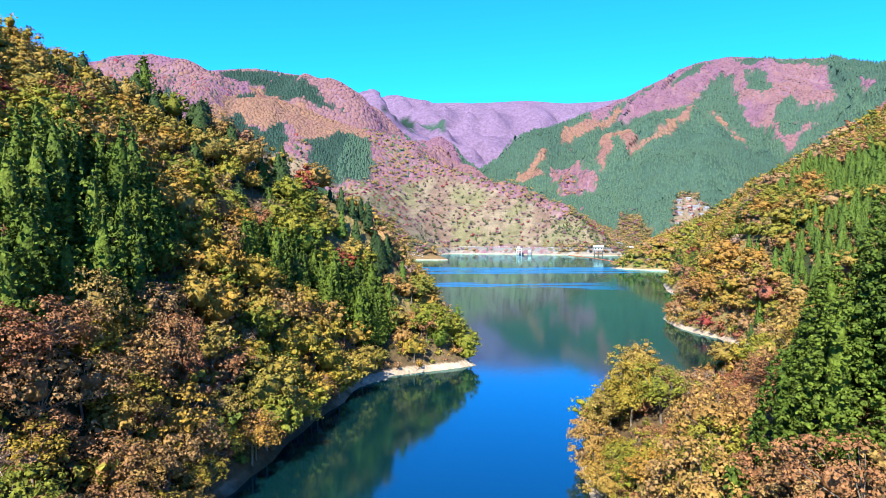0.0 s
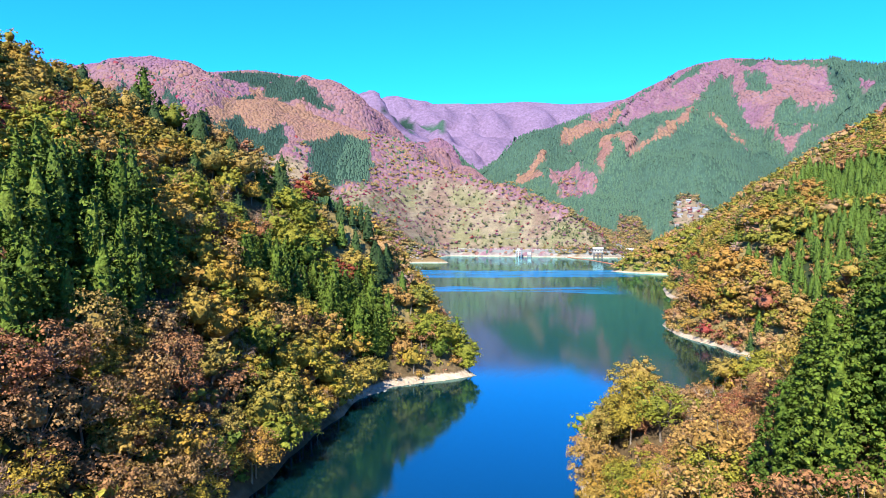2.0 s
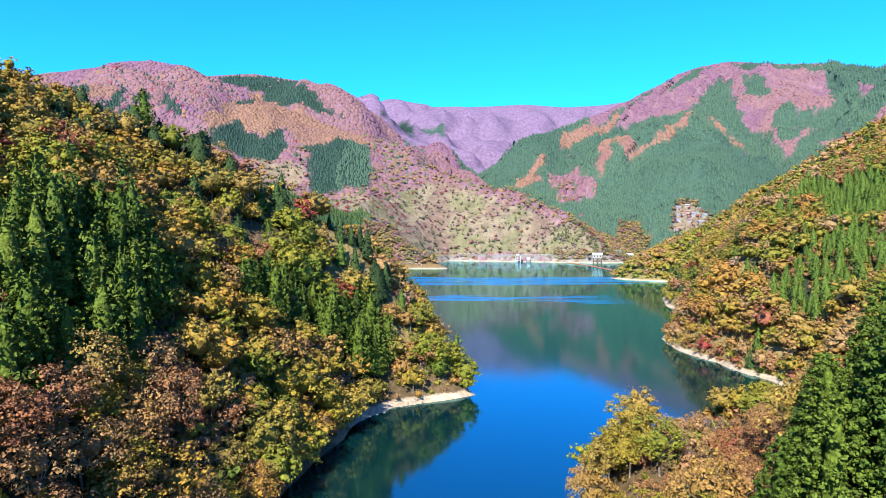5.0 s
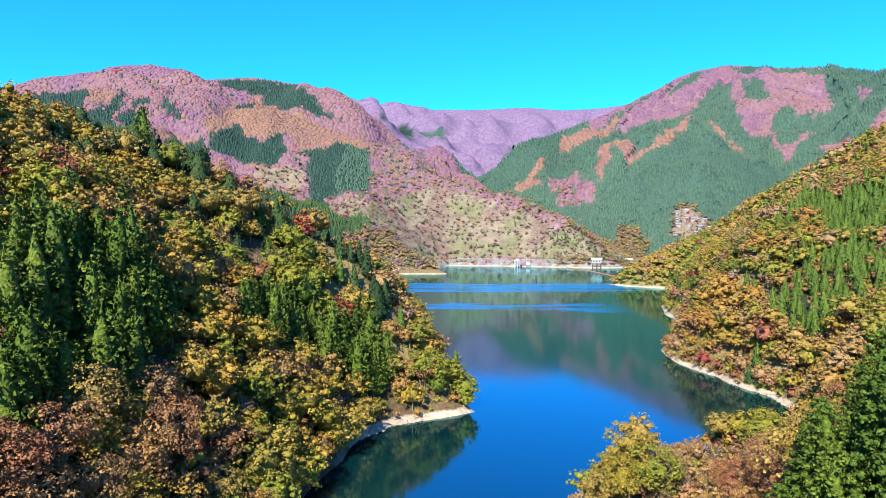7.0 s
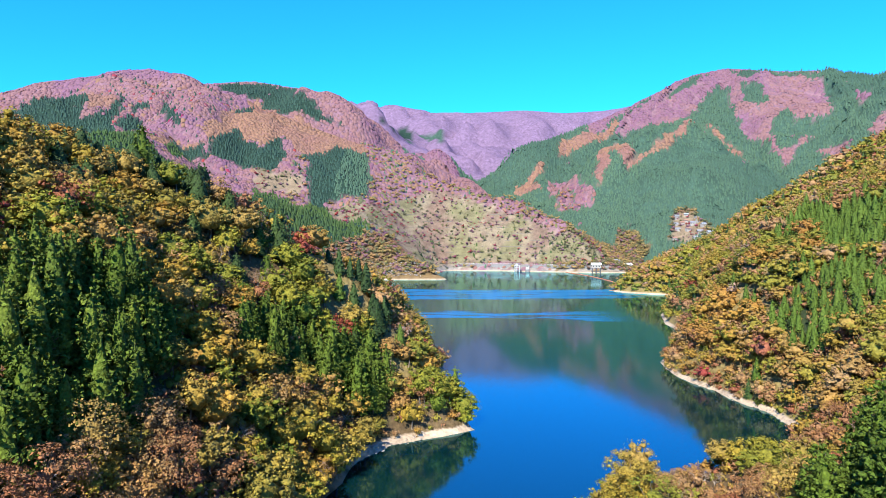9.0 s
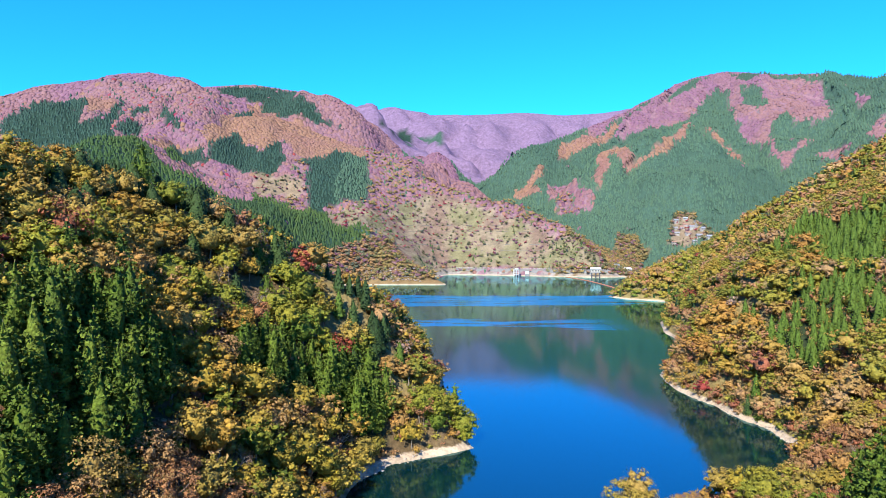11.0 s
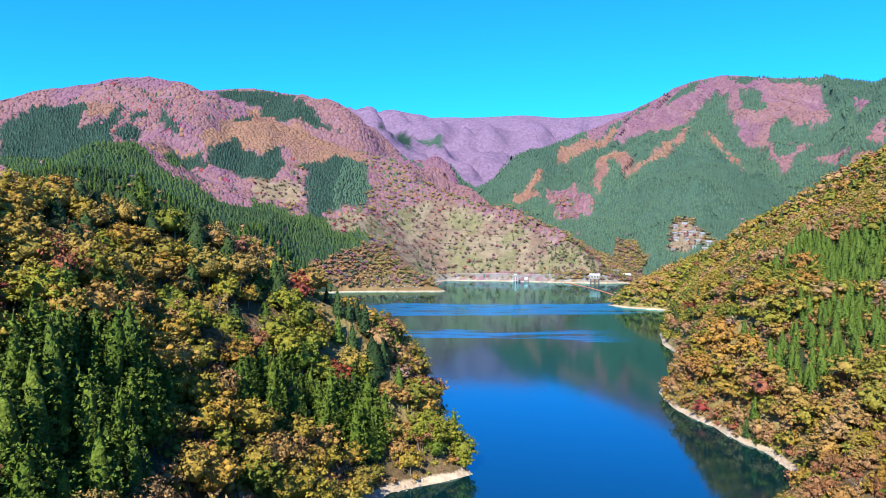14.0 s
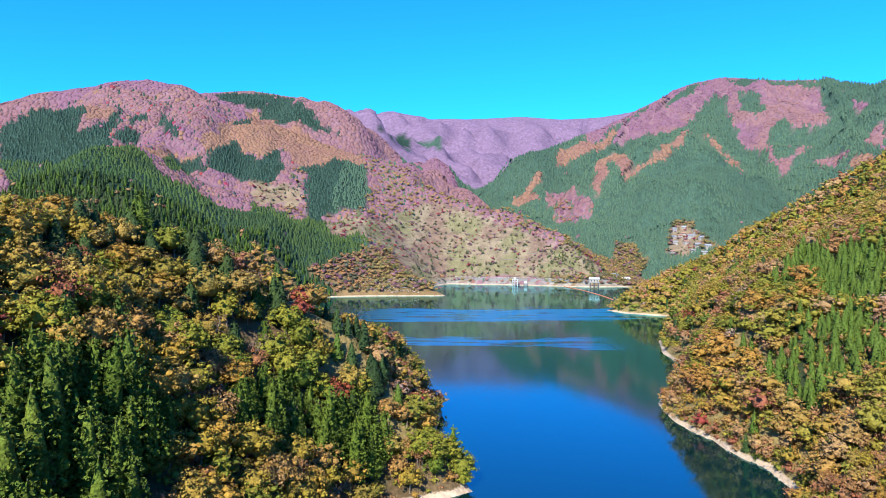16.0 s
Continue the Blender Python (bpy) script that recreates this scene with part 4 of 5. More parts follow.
WOOD_LABELS = {
    "gold": "golden-yellow autumn woods on the slopes round the lake",
    "olive": "olive-green woods turning yellow round the lake",
    "russet": "russet-brown autumn woods on the slopes",
    "cedar": "dark-green cedar stands on the slopes round the lake",
    "fir": "dark-green firs along the ridges, and cedars toned dark for shade",
    "bare": "leafless grey-brown woods near the shore",
    "crimson": "crimson maples scattered through the woods",
}


def bush(seed):
    r = np.random.default_rng(seed)
    sh = Shape()
    for k in range(2):
        c = np.array((r.normal(0, 0.6), r.normal(0, 0.6), r.uniform(0.5, 1.1)))
        sh.add(c + ICO_V * r.uniform(0.3, 0.55, (12, 1)), ICO_F)
        d = unit(r.normal(0, 1, (22, 3)) + (0, 0, 0.5))
        leaves(sh, c + d * r.uniform(0.5, 1.15, (22, 1)), d, 0.27, r)
    return sh.arrays()


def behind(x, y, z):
    """True where a hill hides the tree from the camera near its highest."""
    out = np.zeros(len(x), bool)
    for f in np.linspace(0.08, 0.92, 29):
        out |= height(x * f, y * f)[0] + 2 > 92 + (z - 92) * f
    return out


xb, yb, zb, sb, r_b = scatter(-110, 200, 40, 400, 3.3, 7)
fit_in = (sb > 1.5) & ((sb < 15) | ((sb < 30) & (yb > 190) & (yb < 246) & (xb < 20)) | ((xb > 44) & (yb < 300) & (sb < 60)) | ((sb < 48) & (yb < 190) & (lattice(xb, yb, 8) > 0.2))) & ((sb > 3.6) | (yb < 196) | (yb > 232) | (xb > 40)) & (np.abs(xb) < 0.8 * yb)
xb, yb, zb, sb = xb[fit_in], yb[fit_in], zb[fit_in], sb[fit_in]
ub = r_b.uniform(0, 1, len(xb))
for key, lo_, hi_ in (("russet", 0.0, 0.42), ("gold", 0.42, 0.74), ("olive", 0.74, 1.0)):
    q = (ub >= lo_) & (ub < hi_)
    joined("undergrowth", [bush(700), bush(701), bush(702)], xb[q], yb[q], zb[q] - 0.2, r_b.uniform(0.8, 1.9, q.sum()) * np.where(xb[q] > 90, 1.35, np.where((xb[q] < 0) & (yb[q] < 200), 1.7, 1.0)), r_b.uniform(0, 6.28, q.sum()),
           r_b.integers(0, 3, q.sum()), r_b.uniform(0, 1, q.sum()), WOODS[key], "low " + {"russet": "russet-brown", "gold": "yellow", "olive": "olive-green"}[key] + " undergrowth on the bank above the shore", "shrubs")
for key, parts in more.items():
    if not parts:
        continue
    d = np.concatenate(parts)
    form = {"cedar": "cedar", "fir": "cedar", "bare": "bare"}.get(key, "leaf")
    tpl = [a for lod in LODS for a in lod[form]]
    n_ = len(LODS[0][form])
    grade = np.digitize(np.hypot(d[:, 0], d[:, 1]), (250, 560))
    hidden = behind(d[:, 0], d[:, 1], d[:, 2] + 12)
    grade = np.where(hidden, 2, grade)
    d, grade = (q[~behind(d[:, 0], d[:, 1], d[:, 2] + 34) | (lattice(d[:, 0], d[:, 1], 61) < 0.33)] for q in (d, grade))     # thinner where hidden from the camera
    pick = rng.integers(0, n_, len(d)) + n_ * grade
    # cedars of the far hill toned darker, its shade put into the tint
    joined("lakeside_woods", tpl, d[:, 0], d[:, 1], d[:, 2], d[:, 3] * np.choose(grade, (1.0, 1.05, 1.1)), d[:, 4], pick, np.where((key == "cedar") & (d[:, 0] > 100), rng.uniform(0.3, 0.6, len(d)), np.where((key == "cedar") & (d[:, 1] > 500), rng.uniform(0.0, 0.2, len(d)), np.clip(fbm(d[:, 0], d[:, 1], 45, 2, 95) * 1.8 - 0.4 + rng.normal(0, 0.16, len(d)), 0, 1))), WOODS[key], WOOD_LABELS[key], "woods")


# ---- mountain forests ----
CAP_F = ICO_F[ICO_V[ICO_F].mean(1)[:, 2] > -0.3]


def puff(seed):
    """A small round crown, uneven all over."""
    r = np.random.default_rng(seed)
    return ICO_V * (1.15, 1.15, 0.50) * r.uniform(0.7, 1.25, (12, 1)) + (0, 0, 0.2), CAP_F


def spire(seed, sides=5):
    r = np.random.default_rng(seed)
    th = np.arange(sides) / sides * 2 * np.pi
    k = np.arange(sides)
    m = (k + 1) % sides
    V, Fs = [], []
    for j, (rad, base, top) in enumerate(((1.2, 0.3, 2.1), (0.75, 1.2, 2.9))):
        V += [np.stack([np.cos(th + j) * rad * r.uniform(0.75, 1.15, sides), np.sin(th + j) * rad * r.uniform(0.75, 1.15, sides), np.full(sides, base) + r.normal(0, 0.15, sides)], 1), np.array([(0, 0, top)])]
        Fs.append(np.stack([k, m, np.full(sides, sides)], 1) + j * (sides + 1))
    return np.concatenate(V), np.concatenate(Fs)


domes, spires = [puff(k) for k in range(4)], [spire(k) for k in range(4)]
forest = {k: [] for k in MOUNTAIN_TONES}
for x0, x1, y0, y1, gap, size, seed in ((-1221, 1221, 1000, 1650, 6.6, 4.3, 31), (-1939, 1939, 1650, 2620, 9.4, 5.8, 32), (-330, -10, 1000, 1180, 5.6, 4.4, 33), (215, 420, 1200, 1330, 5.6, 4.4, 34)):
    fx, fy, fz, fsd, fr = scatter(x0, x1, y0, y1, gap, seed)
    ahead, _ = height(fx, fy - 12)
    ok = (np.abs(fx) < 0.74 * fy + 20) & (fsd > 6) & (fz > ahead - 1.5)
    fx, fy, fz, fsd = fx[ok], fy[ok], fz[ok], fsd[ok]
    kind = grows(fx, fy)
    u = fr.uniform(0, 1, len(fx))
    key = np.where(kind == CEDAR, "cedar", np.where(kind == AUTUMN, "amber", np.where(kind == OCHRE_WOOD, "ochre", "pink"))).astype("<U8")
    key[(kind == CEDAR) & (fy < 1330) & (fx < 0)] = "grove"
    key[(kind == CEDAR) & (u > 0.997)] = "mauve"
    key[(kind == BARE_WOOD) & (u > 0.4) & (u < 0.55) & (fy < 1650)] = "mauve"
    foot = (kind == BARE_WOOD) & (fy < 1640) & (fx > -330) & (fx < 330)      # thinner mixed growth round the terraces
    key[foot] = np.where(u < 0.28, "amber", np.where(u < 0.52, "mauve", np.where(u < 0.66, "olive", np.where(u < 0.86, "ochre", "pink"))))[foot]
    key[(kind == BARE_WOOD) & (u < 0.05) & (fy < 1700)] = "cedar"
    key[(kind == BARE_WOOD) & (u > 0.90) & (fy < 1700) & ~foot] = "ochre"
    key[(kind == BARE_WOOD) & (u > 0.985) & (fy < 1700)] = "crimson"
    key[(kind == AUTUMN) & (u > 0.72)] = "olive"
    key[(kind == AUTUMN) & (u < 0.12)] = "mauve"
    key[(kind == AUTUMN) & (u > 0.12) & (u < 0.25)] = "ochre"
    meadow = (kind == MEADOW) | (kind == CUT)
    bush_ = fr.uniform(0, 1, len(fx))
    key[meadow] = np.where((bush_ < 0.42) & (fbm(fx, fy, 40, 2, 99) > 0.5), "crimson", np.where(bush_ < 0.16, "grove", np.where(bush_ < 0.68, "olive", "mauve")))[meadow]
    keep = np.where(meadow, u < 0.42, ~foot | (fr.uniform(0, 1, len(fx)) < 0.8))
    sz = size * fr.uniform(0.6, 1.25, len(fx)) * np.where((key == "cedar") | (key == "grove"), 0.62, 1.0) * np.where(meadow, fr.uniform(0.5, 1.0, len(fx)) ** 1.5, 1.0)
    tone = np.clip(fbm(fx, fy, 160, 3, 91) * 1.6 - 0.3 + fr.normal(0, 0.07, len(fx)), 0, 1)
    # left mountain's shade put in as darker cedars, right mountain's haze as lighter
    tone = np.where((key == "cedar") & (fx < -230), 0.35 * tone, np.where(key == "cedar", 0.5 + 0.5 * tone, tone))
    for k in forest:
        q = keep & (key == k)
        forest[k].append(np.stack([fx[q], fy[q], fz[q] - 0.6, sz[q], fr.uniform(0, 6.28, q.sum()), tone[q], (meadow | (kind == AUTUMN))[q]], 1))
FOREST_LABELS = {
    "pink": "leafless pinkish-brown autumn forest on the mountain slopes",
    "amber": "amber-gold autumn trees on the lower slopes above the far shore",
    "ochre": "ochre autumn forest on the mountain slopes",
    "cedar": "dense dark-green cedar plantation on the mountain slopes",
    "grove": "dense bright-green cedar plantation on the low hill by the lake",
    "crimson": "crimson maples scattered over the terraced hillside",
    "mauve": "dull mauve-brown shrubs scattered over the terraced hillside",
    "olive": "grey-green shrubs scattered over the terraced hillside",
}
for k, parts in forest.items():
    both = np.concatenate(parts)
    for open_ground in (0, 1):
        d = both[both[:, 6] == open_ground]
        if not len(d):
            continue
        needles = k in ("cedar", "grove")
        if (open_ground or k == "amber") and not needles:      # single trees that stand apart
            joined("mountain_forest", LODS[2]["leaf"], d[:, 0], d[:, 1], d[:, 2], d[:, 3] * 0.22, d[:, 4], rng.integers(0, 6, len(d)), d[:, 5], FOREST[k], FOREST_LABELS[k], "forest")
            continue
        e_ = 6.0
        lean_ = [0.92 * np.clip((height(d[:, 0] + a, d[:, 1] + b)[0] - height(d[:, 0] - a, d[:, 1] - b)[0]) / (2 * e_), -1.2, 1.2) for a, b in ((e_, 0), (0, e_))]
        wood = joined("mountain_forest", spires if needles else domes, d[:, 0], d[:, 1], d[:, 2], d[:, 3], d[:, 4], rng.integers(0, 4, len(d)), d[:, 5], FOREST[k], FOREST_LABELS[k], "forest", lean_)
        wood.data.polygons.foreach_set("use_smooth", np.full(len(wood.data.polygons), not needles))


# ---- buildings and works at the far shore ----
def plain(name, colour, rough=0.7, grain=0.25, size=1.5):
    m, n, l, b = material(name, rough, 0.3)
    g = n.new("ShaderNodeNewGeometry")
    q = n.new("ShaderNodeTexNoise")
    q.inputs["Scale"].default_value, q.inputs["Detail"].default_value = size, 6
    l.new(g.outputs["Position"], q.inputs["Vector"])
    rp = ramp_node(n, [tuple(c * (1 - grain) for c in colour), tuple(min(1, c * (1 + grain)) for c in colour)])
    l.new(q.outputs[0], rp.inputs[0])
    l.new(rp.outputs[0], b.inputs["Base Color"])
    return m


concrete = plain("concrete", (0.141, 0.134, 0.131), 0.85, 0.3, 0.4)
white_paint = plain("white_paint", (0.335, 0.335, 0.328), 0.5, 0.12)
plaster = plain("plaster", (0.228, 0.214, 0.194), 0.8, 0.15)
tile_grey = plain("grey_tiles", (0.15, 0.155, 0.165), 0.6, 0.3)
tile_blue = plain("blue_sheet", (0.20, 0.215, 0.24), 0.55, 0.25)
tile_rust = plain("rust_sheet", (0.201, 0.114, 0.080), 0.6, 0.3)
dark_steel = plain("dark_steel", (0.040, 0.040, 0.044), 0.5, 0.3)
window_glass = plain("window_glass", (0.020, 0.027, 0.034), 0.08, 0.1)
float_orange = plain("float_orange", (0.348, 0.114, 0.060), 0.6, 0.25)
stone = plain("stone", (0.127, 0.111, 0.090), 0.9, 0.35, 0.8)
timber = plain("timber", (0.074, 0.054, 0.040), 0.85, 0.3)


class Solid:
    """Boxes, prisms and tubes gathered into one mesh."""
    def __init__(self):
        self.v, self.f = [], []

    def box(self, x0, y0, z0, x1, y1, z1):
        k = len(self.v)
        self.v += [(x, y, z) for z in (z0, z1) for x, y in ((x0, y0), (x1, y0), (x1, y1), (x0, y1))]
        self.f += [tuple(k + i for i in q) for q in ((3, 2, 1, 0), (4, 5, 6, 7), (0, 1, 5, 4), (1, 2, 6, 5), (2, 3, 7, 6), (3, 0, 4, 7))]
        return self

    def hull(self, ring, z0, z1):
        k, n = len(self.v), len(ring)
        self.v += [(x, y, z0) for x, y in ring] + [(x, y, z1) for x, y in ring]
        self.f += [tuple(k + i for i in reversed(range(n))), tuple(k + n + i for i in range(n))]
        self.f += [(k + i, k + (i + 1) % n, k + n + (i + 1) % n, k + n + i) for i in range(n)]
        return self

    def slab(self, a, b, c, d, thick):
        """A roof plane from four corners, given its thickness."""
        k = len(self.v)
        self.v += [a, b, c, d] + [(p[0], p[1], p[2] + thick) for p in (a, b, c, d)]
        self.f += [tuple(k + i for i in q) for q in ((3, 2, 1, 0), (4, 5, 6, 7), (0, 1, 5, 4), (1, 2, 6, 5), (2, 3, 7, 6), (3, 0, 4, 7))]
        return self


def part(name, solid, mat, parent, label=""):
    me = make(name, solid.v, solid.f, mat)
    bm = bmesh.new()
    bm.from_mesh(me)
    bmesh.ops.recalc_face_normals(bm, faces=bm.faces)
    bm.to_mesh(me)
    bm.free()
    ob = new(name, me)
    ob.parent = parent
    return tagged(ob, label)


def ground_at(x, y):
    return float(height(np.array([x]), np.array([y]))[0][0])


def house(x, y, turn, w, d, h, roof_mat, label):
    top = tagged(new("house"), label, "house", "houses of the hillside hamlet")
    z = min(ground_at(x + a, y + b) for a in (-w / 3, w / 3) for b in (-d / 3, d / 3))
    top.matrix_basis = pose(x, y, z, 0, 0, turn)
    lift = max(ground_at(x, y) - z, 0) + 0.6
    body = Solid().box(-w / 2, -d / 2, -2.5, w / 2, d / 2, lift + h)
    k = len(body.v)
    rise = d * 0.32
    body.v += [(-w / 2, -d / 2, lift + h), (-w / 2, d / 2, lift + h), (-w / 2, 0, lift + h + rise), (w / 2, -d / 2, lift + h), (w / 2, d / 2, lift + h), (w / 2, 0, lift + h + rise)]
    body.f += [(k, k + 2, k + 1), (k + 3, k + 4, k + 5), (k, k + 3, k + 5, k + 2), (k + 1, k + 2, k + 5, k + 4)]
    wall = part("wall", body, plaster, top)
    e, o = 0.9, 0.8
    roof = Solid()
    for sgn in (-1, 1):
        low = (sgn * (d / 2 + o), lift + h - o * rise / (d / 2) + 0.05)
        roof.slab((-w / 2 - e, low[0], low[1]), (w / 2 + e, low[0], low[1]), (w / 2 + e, 0, lift + h + rise + 0.05), (-w / 2 - e, 0, lift + h + rise + 0.05), 0.3)
    roof.box(-w / 2 - e, -0.25, lift + h + rise + 0.25, w / 2 + e, 0.25, lift + h + rise + 0.6)
    part("roof", roof, roof_mat, top)
    storeys = 2 if h > 3.9 else 1
    for q in range(storeys):
        zz = lift + 0.9 + 2.7 * q
        for cx in (-w * 0.28, w * 0.05, w * 0.33):
            win = part("window", Solid().box(cx - 0.9, -d / 2 - 0.10, zz, cx + 0.9, -d / 2 + 0.02, zz + 1.3), white_paint, top)
            part("pane", Solid().box(cx - 0.78, -d / 2 - 0.13, zz + 0.12, cx + 0.78, -d / 2 - 0.04, zz + 1.18), window_glass, win)
    return top


HAMLET = [
    (503, 1364, 12, 11, 8, 5.6), (528, 1375, -18, 10, 7, 3.4), (546, 1360, 25, 12, 8, 5.4), (509, 1345, -10, 10, 7, 3.6), (527, 1338, 8, 14, 9, 5.8),
    (543, 1320, 20, 12, 8, 5.6), (491, 1324, -15, 11, 7, 3.4), (511, 1318, 14, 12, 8, 5.4), (527, 1298, -5, 13, 9, 5.8), (540, 1281, 18, 15, 9, 5.6),
    (512, 1285, 6, 10, 7, 3.4), (520, 1356, -8, 10, 7, 3.4), (494, 1342, 10, 10, 7, 3.4), (540, 1342, 30, 11, 7, 5.4), (528, 1268, -12, 12, 7, 3.4), (476, 1300, 5, 11, 8, 3.6),
]
ROOFS = [(tile_grey, "grey-tiled"), (tile_blue, "blue-grey sheet-roofed"), (tile_grey, "grey-tiled"), (tile_rust, "rust-brown-roofed")]
for k, (hx, hy, ht, hw, hd, hh) in enumerate(HAMLET):
    rm, word = ROOFS[k % 4]
    house(hx, hy, ht, hw * 0.85, hd * 0.85, hh * 0.75, rm, ("two-storey " if hh > 4.5 else "low ") + word + " pale house on the wooded hillside")
for k, (hx, hy, ht, hw, hd, hh) in enumerate(((336, 1226, 10, 14, 8, 3.6), (356, 1222, 4, 18, 9, 3.8), (374, 1216, -8, 12, 7, 3.2))):
    tagged(house(hx, hy, ht, hw, hd, hh, white_paint if k == 1 else tile_grey, "low pale building beside the lakeside road"), group="buildings by the lakeside road")


def along(nodes, step, want):
    """Points that keep a set distance inland along a stretch of the shore."""
    out = []
    for (ax, ay), (bx, by) in zip(nodes, nodes[1:]):
        n_ = max(2, int(math.hypot(bx - ax, by - ay) / step))
        for t in np.arange(n_) / n_:
            px, py = ax + (bx - ax) * t, ay + (by - ay) * t
            nx_, ny_ = -(by - ay), bx - ax
            q = math.hypot(nx_, ny_)
            s_ = np.linspace(-15, 45, 241)
            d_ = shore(px + nx_ / q * s_, py + ny_ / q * s_)
            j = int(np.argmax(d_ > want))
            out.append((px + nx_ / q * s_[j], py + ny_ / q * s_[j]))
    return out


line = along([(22, 1280), (149, 1240), (285, 1185), (338, 1190)], 7.0, 10.0)
line = [tuple(np.mean(line[max(0, k - 2):k + 3], axis=0)) for k in range(len(line))]
wall_s = Solid()
for (ax, ay), (bx, by) in zip(line, line[1:]):
    wall_s.hull([(ax, ay), (bx, by), (bx + 0.1, by + 1.6), (ax + 0.1, ay + 1.6)], 3.5, 13.0)
retaining = part("retaining_wall", wall_s, concrete, None, "grey concrete retaining wall under the lakeside road")
tagged(retaining, category="wall", kind="structure")
rail = tagged(new("guard_rail"), "white steel guard rail along the lakeside road", "railing")
rail.matrix_basis = pose(line[0][0], line[0][1], 13.4)
ox, oy = line[0]
for k, (px, py) in enumerate(line):
    part("post", Solid().box(px - ox - 0.12, py - oy + 0.6, 0, px - ox + 0.12, py - oy + 1.0, 1.5), white_paint, rail)
for zz in (0.6, 1.2):
    beam = Solid()
    for (ax, ay), (bx, by) in zip(line, line[1:]):
        beam.hull([(ax - ox, ay - oy + 0.4), (bx - ox, by - oy + 0.4), (bx - ox, by - oy + 0.6), (ax - ox, ay - oy + 0.6)], zz, zz + 0.16)
    part("rail", beam, white_paint, rail)

# lattice intake tower standing in the water
tower = tagged(new("intake_tower"), "white open-framed intake tower standing in the reservoir", "tower")
tower.matrix_basis = pose(146, 1226, 0, 0, 0, -15) @ Matrix.Scale(0.82, 4)
for cx in (-6, 0, 6):
    for cy in (-3.5, 3.5):
        part("column", Solid().box(cx - 0.5, cy - 0.5, -10, cx + 0.5, cy + 0.5, 15), white_paint, tower)
for zz in (4, 9.5, 15):
    deck = Solid()
    for cy in (-3.5, 3.5):
        deck.box(-7, cy - 0.4, zz, 7, cy + 0.4, zz + 0.8)
    for cx in (-6, 0, 6):
        deck.box(cx - 0.5, -3.5, zz + 0.1, cx + 0.5, 3.5, zz + 1.1)
    part("beam", deck, white_paint, tower)
part("platform", Solid().box(-7.5, -4.5, 16.2, 7.5, 4.5, 16.7), concrete, tower)
part("hoist_house", Solid().box(-3, -2.5, 16.7, 3, 2.5, 19.2).box(-3.4, -2.9, 19.2, 3.4, 2.9, 19.6), white_paint, tower)
hut = tagged(new("gauge_hut"), "small white gauge hut on a concrete base at the waterline", "hut")
hut.matrix_basis = pose(166, 1226, 0)
part("base", Solid().box(-3.5, -2.5, -8, 3.5, 2.5, 5), concrete, hut)
part("cabin", Solid().box(-3, -2, 5, 3, 2, 9), white_paint, hut)
part("roof", Solid().box(-3.5, -2.5, 9, 3.5, 2.5, 9.5), white_paint, hut)

gate = tagged(new("gate_house"), "pale gate house on dark concrete legs standing in the reservoir", "tower")
gate.matrix_basis = pose(279, 1146, 0, 0, 0, -12)
for cx in (-7, 0, 7):
    for cy in (-3.5, 3.5):
        part("leg", Solid().box(cx - 1.0, cy - 1.0, -14, cx + 1.0, cy + 1.0, 11), dark_steel, gate)
part("brace", Solid().box(-7, -4, 5, 7, -3, 6.2).box(-7, 3, 5, 7, 4, 6.2), dark_steel, gate)
part("platform", Solid().box(-9.5, -5.5, 11, 9.5, 5.5, 12.2), concrete, gate)
cabin = part("cabin", Solid().box(-8, -4.2, 12.2, 8, 4.2, 17.5), plaster, gate)
for cx in (-5, 0, 5):
    part("window", Solid().box(cx - 1.1, -4.4, 13.8, cx + 1.1, -4.15, 15.8), window_glass, cabin)
part("roof", Solid().slab((-9.5, -5.5, 17.5), (9.5, -5.5, 17.5), (9.5, 0.2, 20.3), (-9.5, 0.2, 20.3), 0.5).slab((-9.5, 5.5, 17.5), (9.5, 5.5, 17.5), (9.5, -0.2, 20.3), (-9.5, -0.2, 20.3), 0.5), white_paint, gate)

# floating boom across the mouth
boom = tagged(new("floating_boom"), "line of orange floats strung across the reservoir", "boom")
boom.matrix_basis = pose(235, 1214, 0)
n_ = 42
for k in range(n_):
    t0, t1 = k / n_, (k + 0.86) / n_
    sag = lambda t: (22 * t + 8 * math.sin(math.pi * t), -272 * t)
    (ax, ay), (bx, by) = sag(t0), sag(t1)
    part("float", Solid().hull([(ax - 1.1, ay), (bx - 1.1, by), (bx + 1.1, by), (ax + 1.1, ay)], -0.35, 0.75), float_orange, boom)

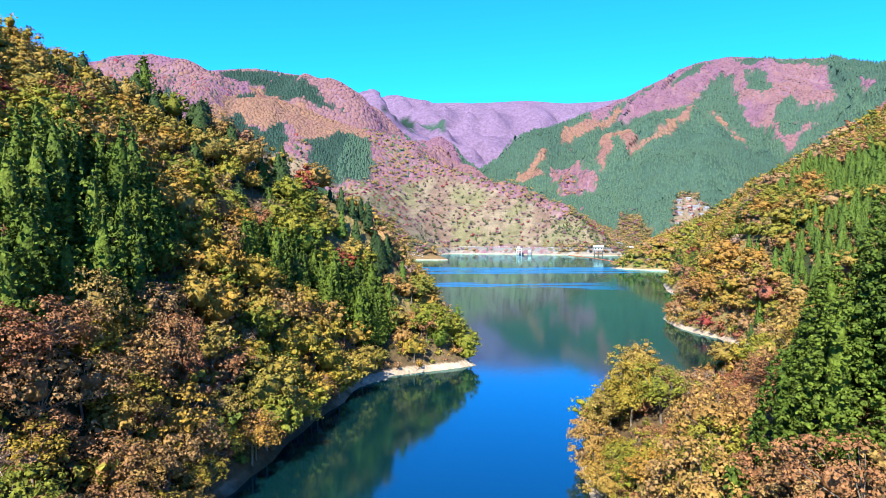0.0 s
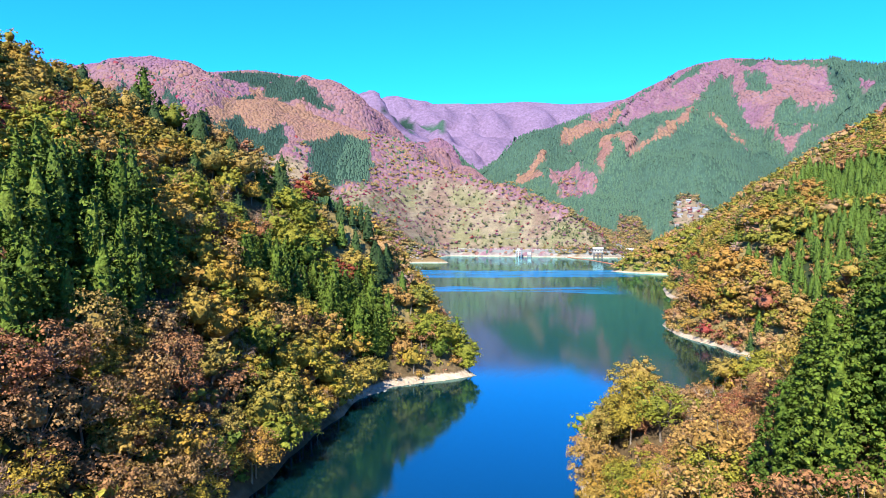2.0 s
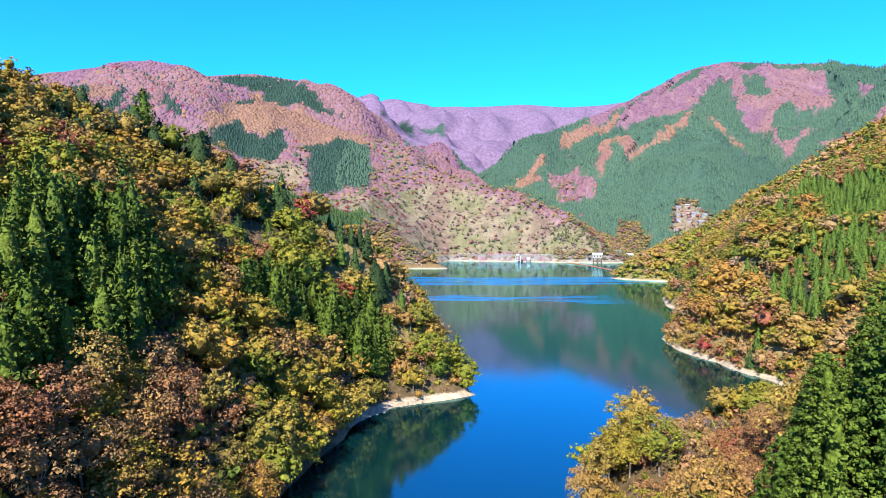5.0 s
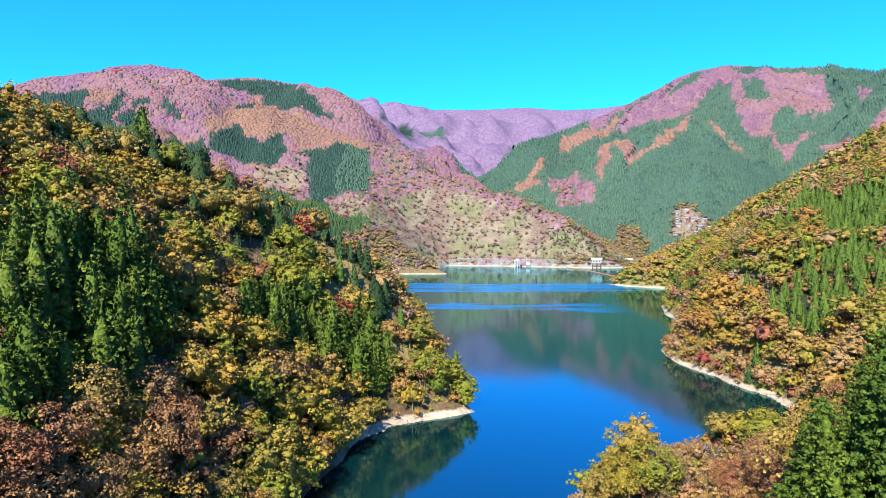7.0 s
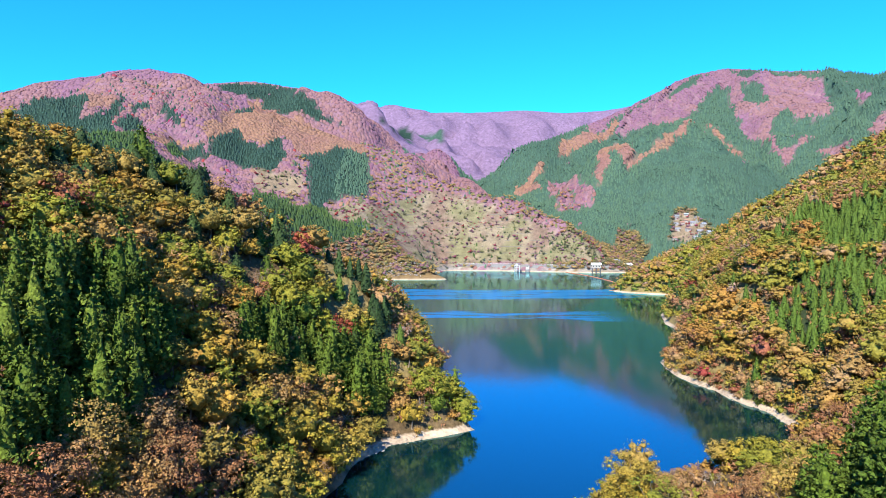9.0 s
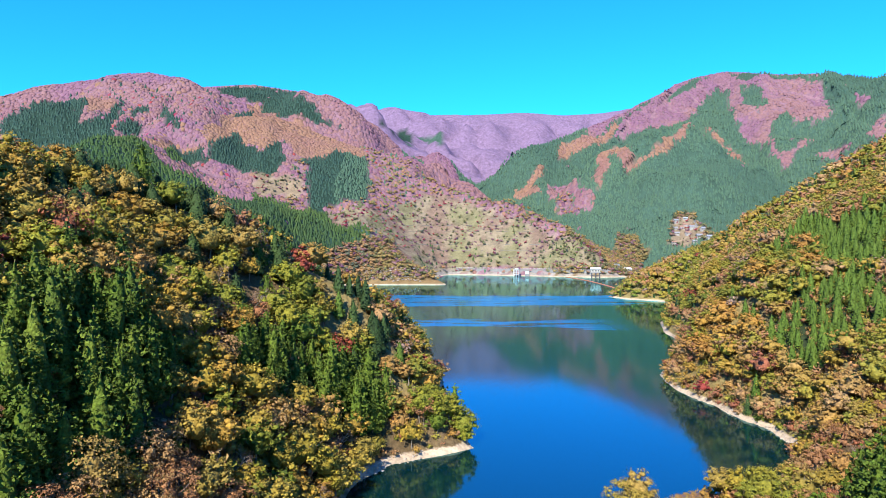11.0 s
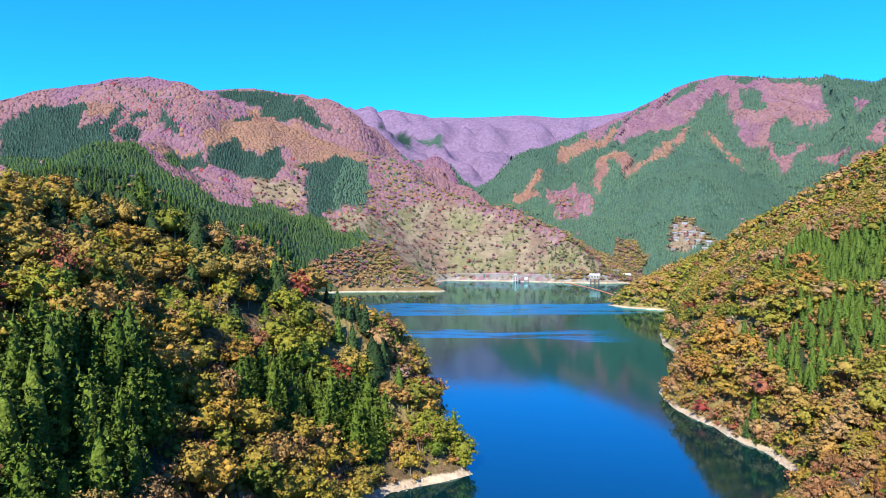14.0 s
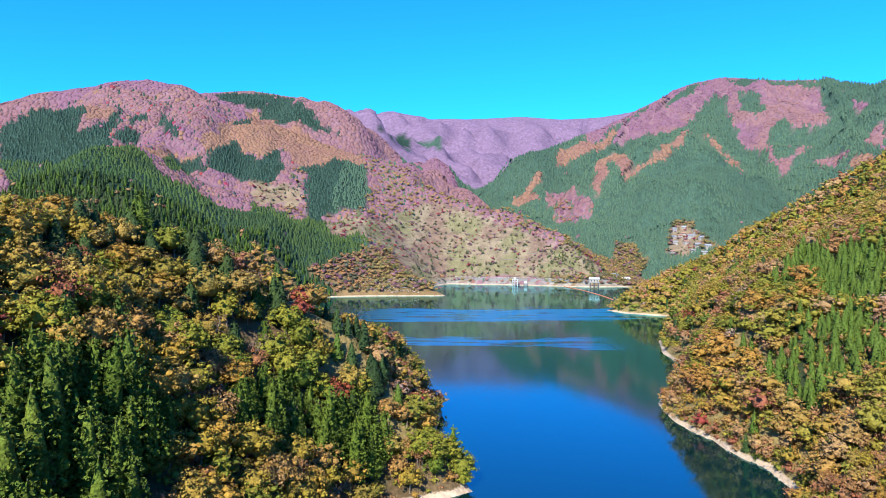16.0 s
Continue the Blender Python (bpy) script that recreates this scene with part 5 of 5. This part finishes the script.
# stone terrace walls on the open hillside
for level in (34, 47, 60, 73, 87, 101, 116):
    terrace = Solid()
    last = None
    for tx in np.arange(-90, 215, 7.0):
        ty = np.arange(1240, 1420, 1.5)
        tz, _ = height(np.full(ty.shape, tx), ty)
        j = int(np.argmax(tz > level))
        here = (tx, ty[j]) if tz[j] > level and grows(np.array([tx]), np.array([ty[j]]))[0] == MEADOW and lattice(tx, level, 3) > 0.15 else None
        if last and here and abs(last[1] - here[1]) < 9:
            terrace.hull([(last[0], last[1] - 0.5), (here[0], here[1] - 0.5), (here[0], here[1] + 1.5), (last[0], last[1] + 1.5)], level - 1.6, level + 1.0)
        last = here
    if terrace.f:
        tagged(part("terrace_wall", terrace, stone, None, "weathered stone terrace wall across the open hillside"), category="wall", group="terrace walls")

# rocks along the waterline
def rock(seed):
    r = np.random.default_rng(seed)
    return BALLS[1][0] * r.uniform(0.7, 1.1, (42, 1)) * (1.2, 0.9, 0.6), BALLS[1][1]


xr, yr, zr, sr, rr = scatter(-60, 140, 60, 400, 1.7, 15)
q = (sr > -0.6) & (sr < 2.6) & (fbm(xr, yr, 16, 2, 97) > 0.52) & (np.abs(xr) < 0.72 * yr) & ((yr > 195) | (xr > 60))
joined("shore_rocks", [rock(k) for k in range(4)], xr[q], yr[q], np.maximum(zr[q], -0.2), rr.uniform(0.25, 0.9, q.sum()), rr.uniform(0, 6.28, q.sum()), rr.integers(0, 4, q.sum()), rr.uniform(0, 1, q.sum()),
       plain("shore_rock", (0.24, 0.20, 0.16), 0.9, 0.4, 1.2), "pale angular rocks along the waterline", "rocks")

# timber frame on the spit
frame_ = tagged(new("timber_frame"), "dark timber frame standing on the wooded spit", "frame")
frame_.matrix_basis = pose(-34, 1026, ground_at(-34, 1026))
for cx in (-2.5, 2.5):
    part("post", Solid().box(cx - 0.45, -0.45, -1, cx + 0.45, 0.45, 7), timber, frame_)
part("beam", Solid().box(-3.4, -0.4, 6, 3.4, 0.4, 6.9), timber, frame_)

# pale leafless thicket on the spit
xt, yt, zt, st, rt = scatter(-125, -30, 1016, 1050, 3.2, 9)
q = (st > 4) & (zt < 26)
joined("thicket", LODS[1]["bare"], xt[q], yt[q], zt[q] - 0.3, rt.uniform(0.4, 0.65, q.sum()), rt.uniform(0, 6.28, q.sum()), rt.integers(0, 3, q.sum()), rt.uniform(0, 1, q.sum()),
       leaf_material("pale_twigs", [(0.335, 0.295, 0.281), (0.389, 0.342, 0.315)], "tint", 0.1, 0.85), "pale leafless thicket on the spit above the shore", "thicket")
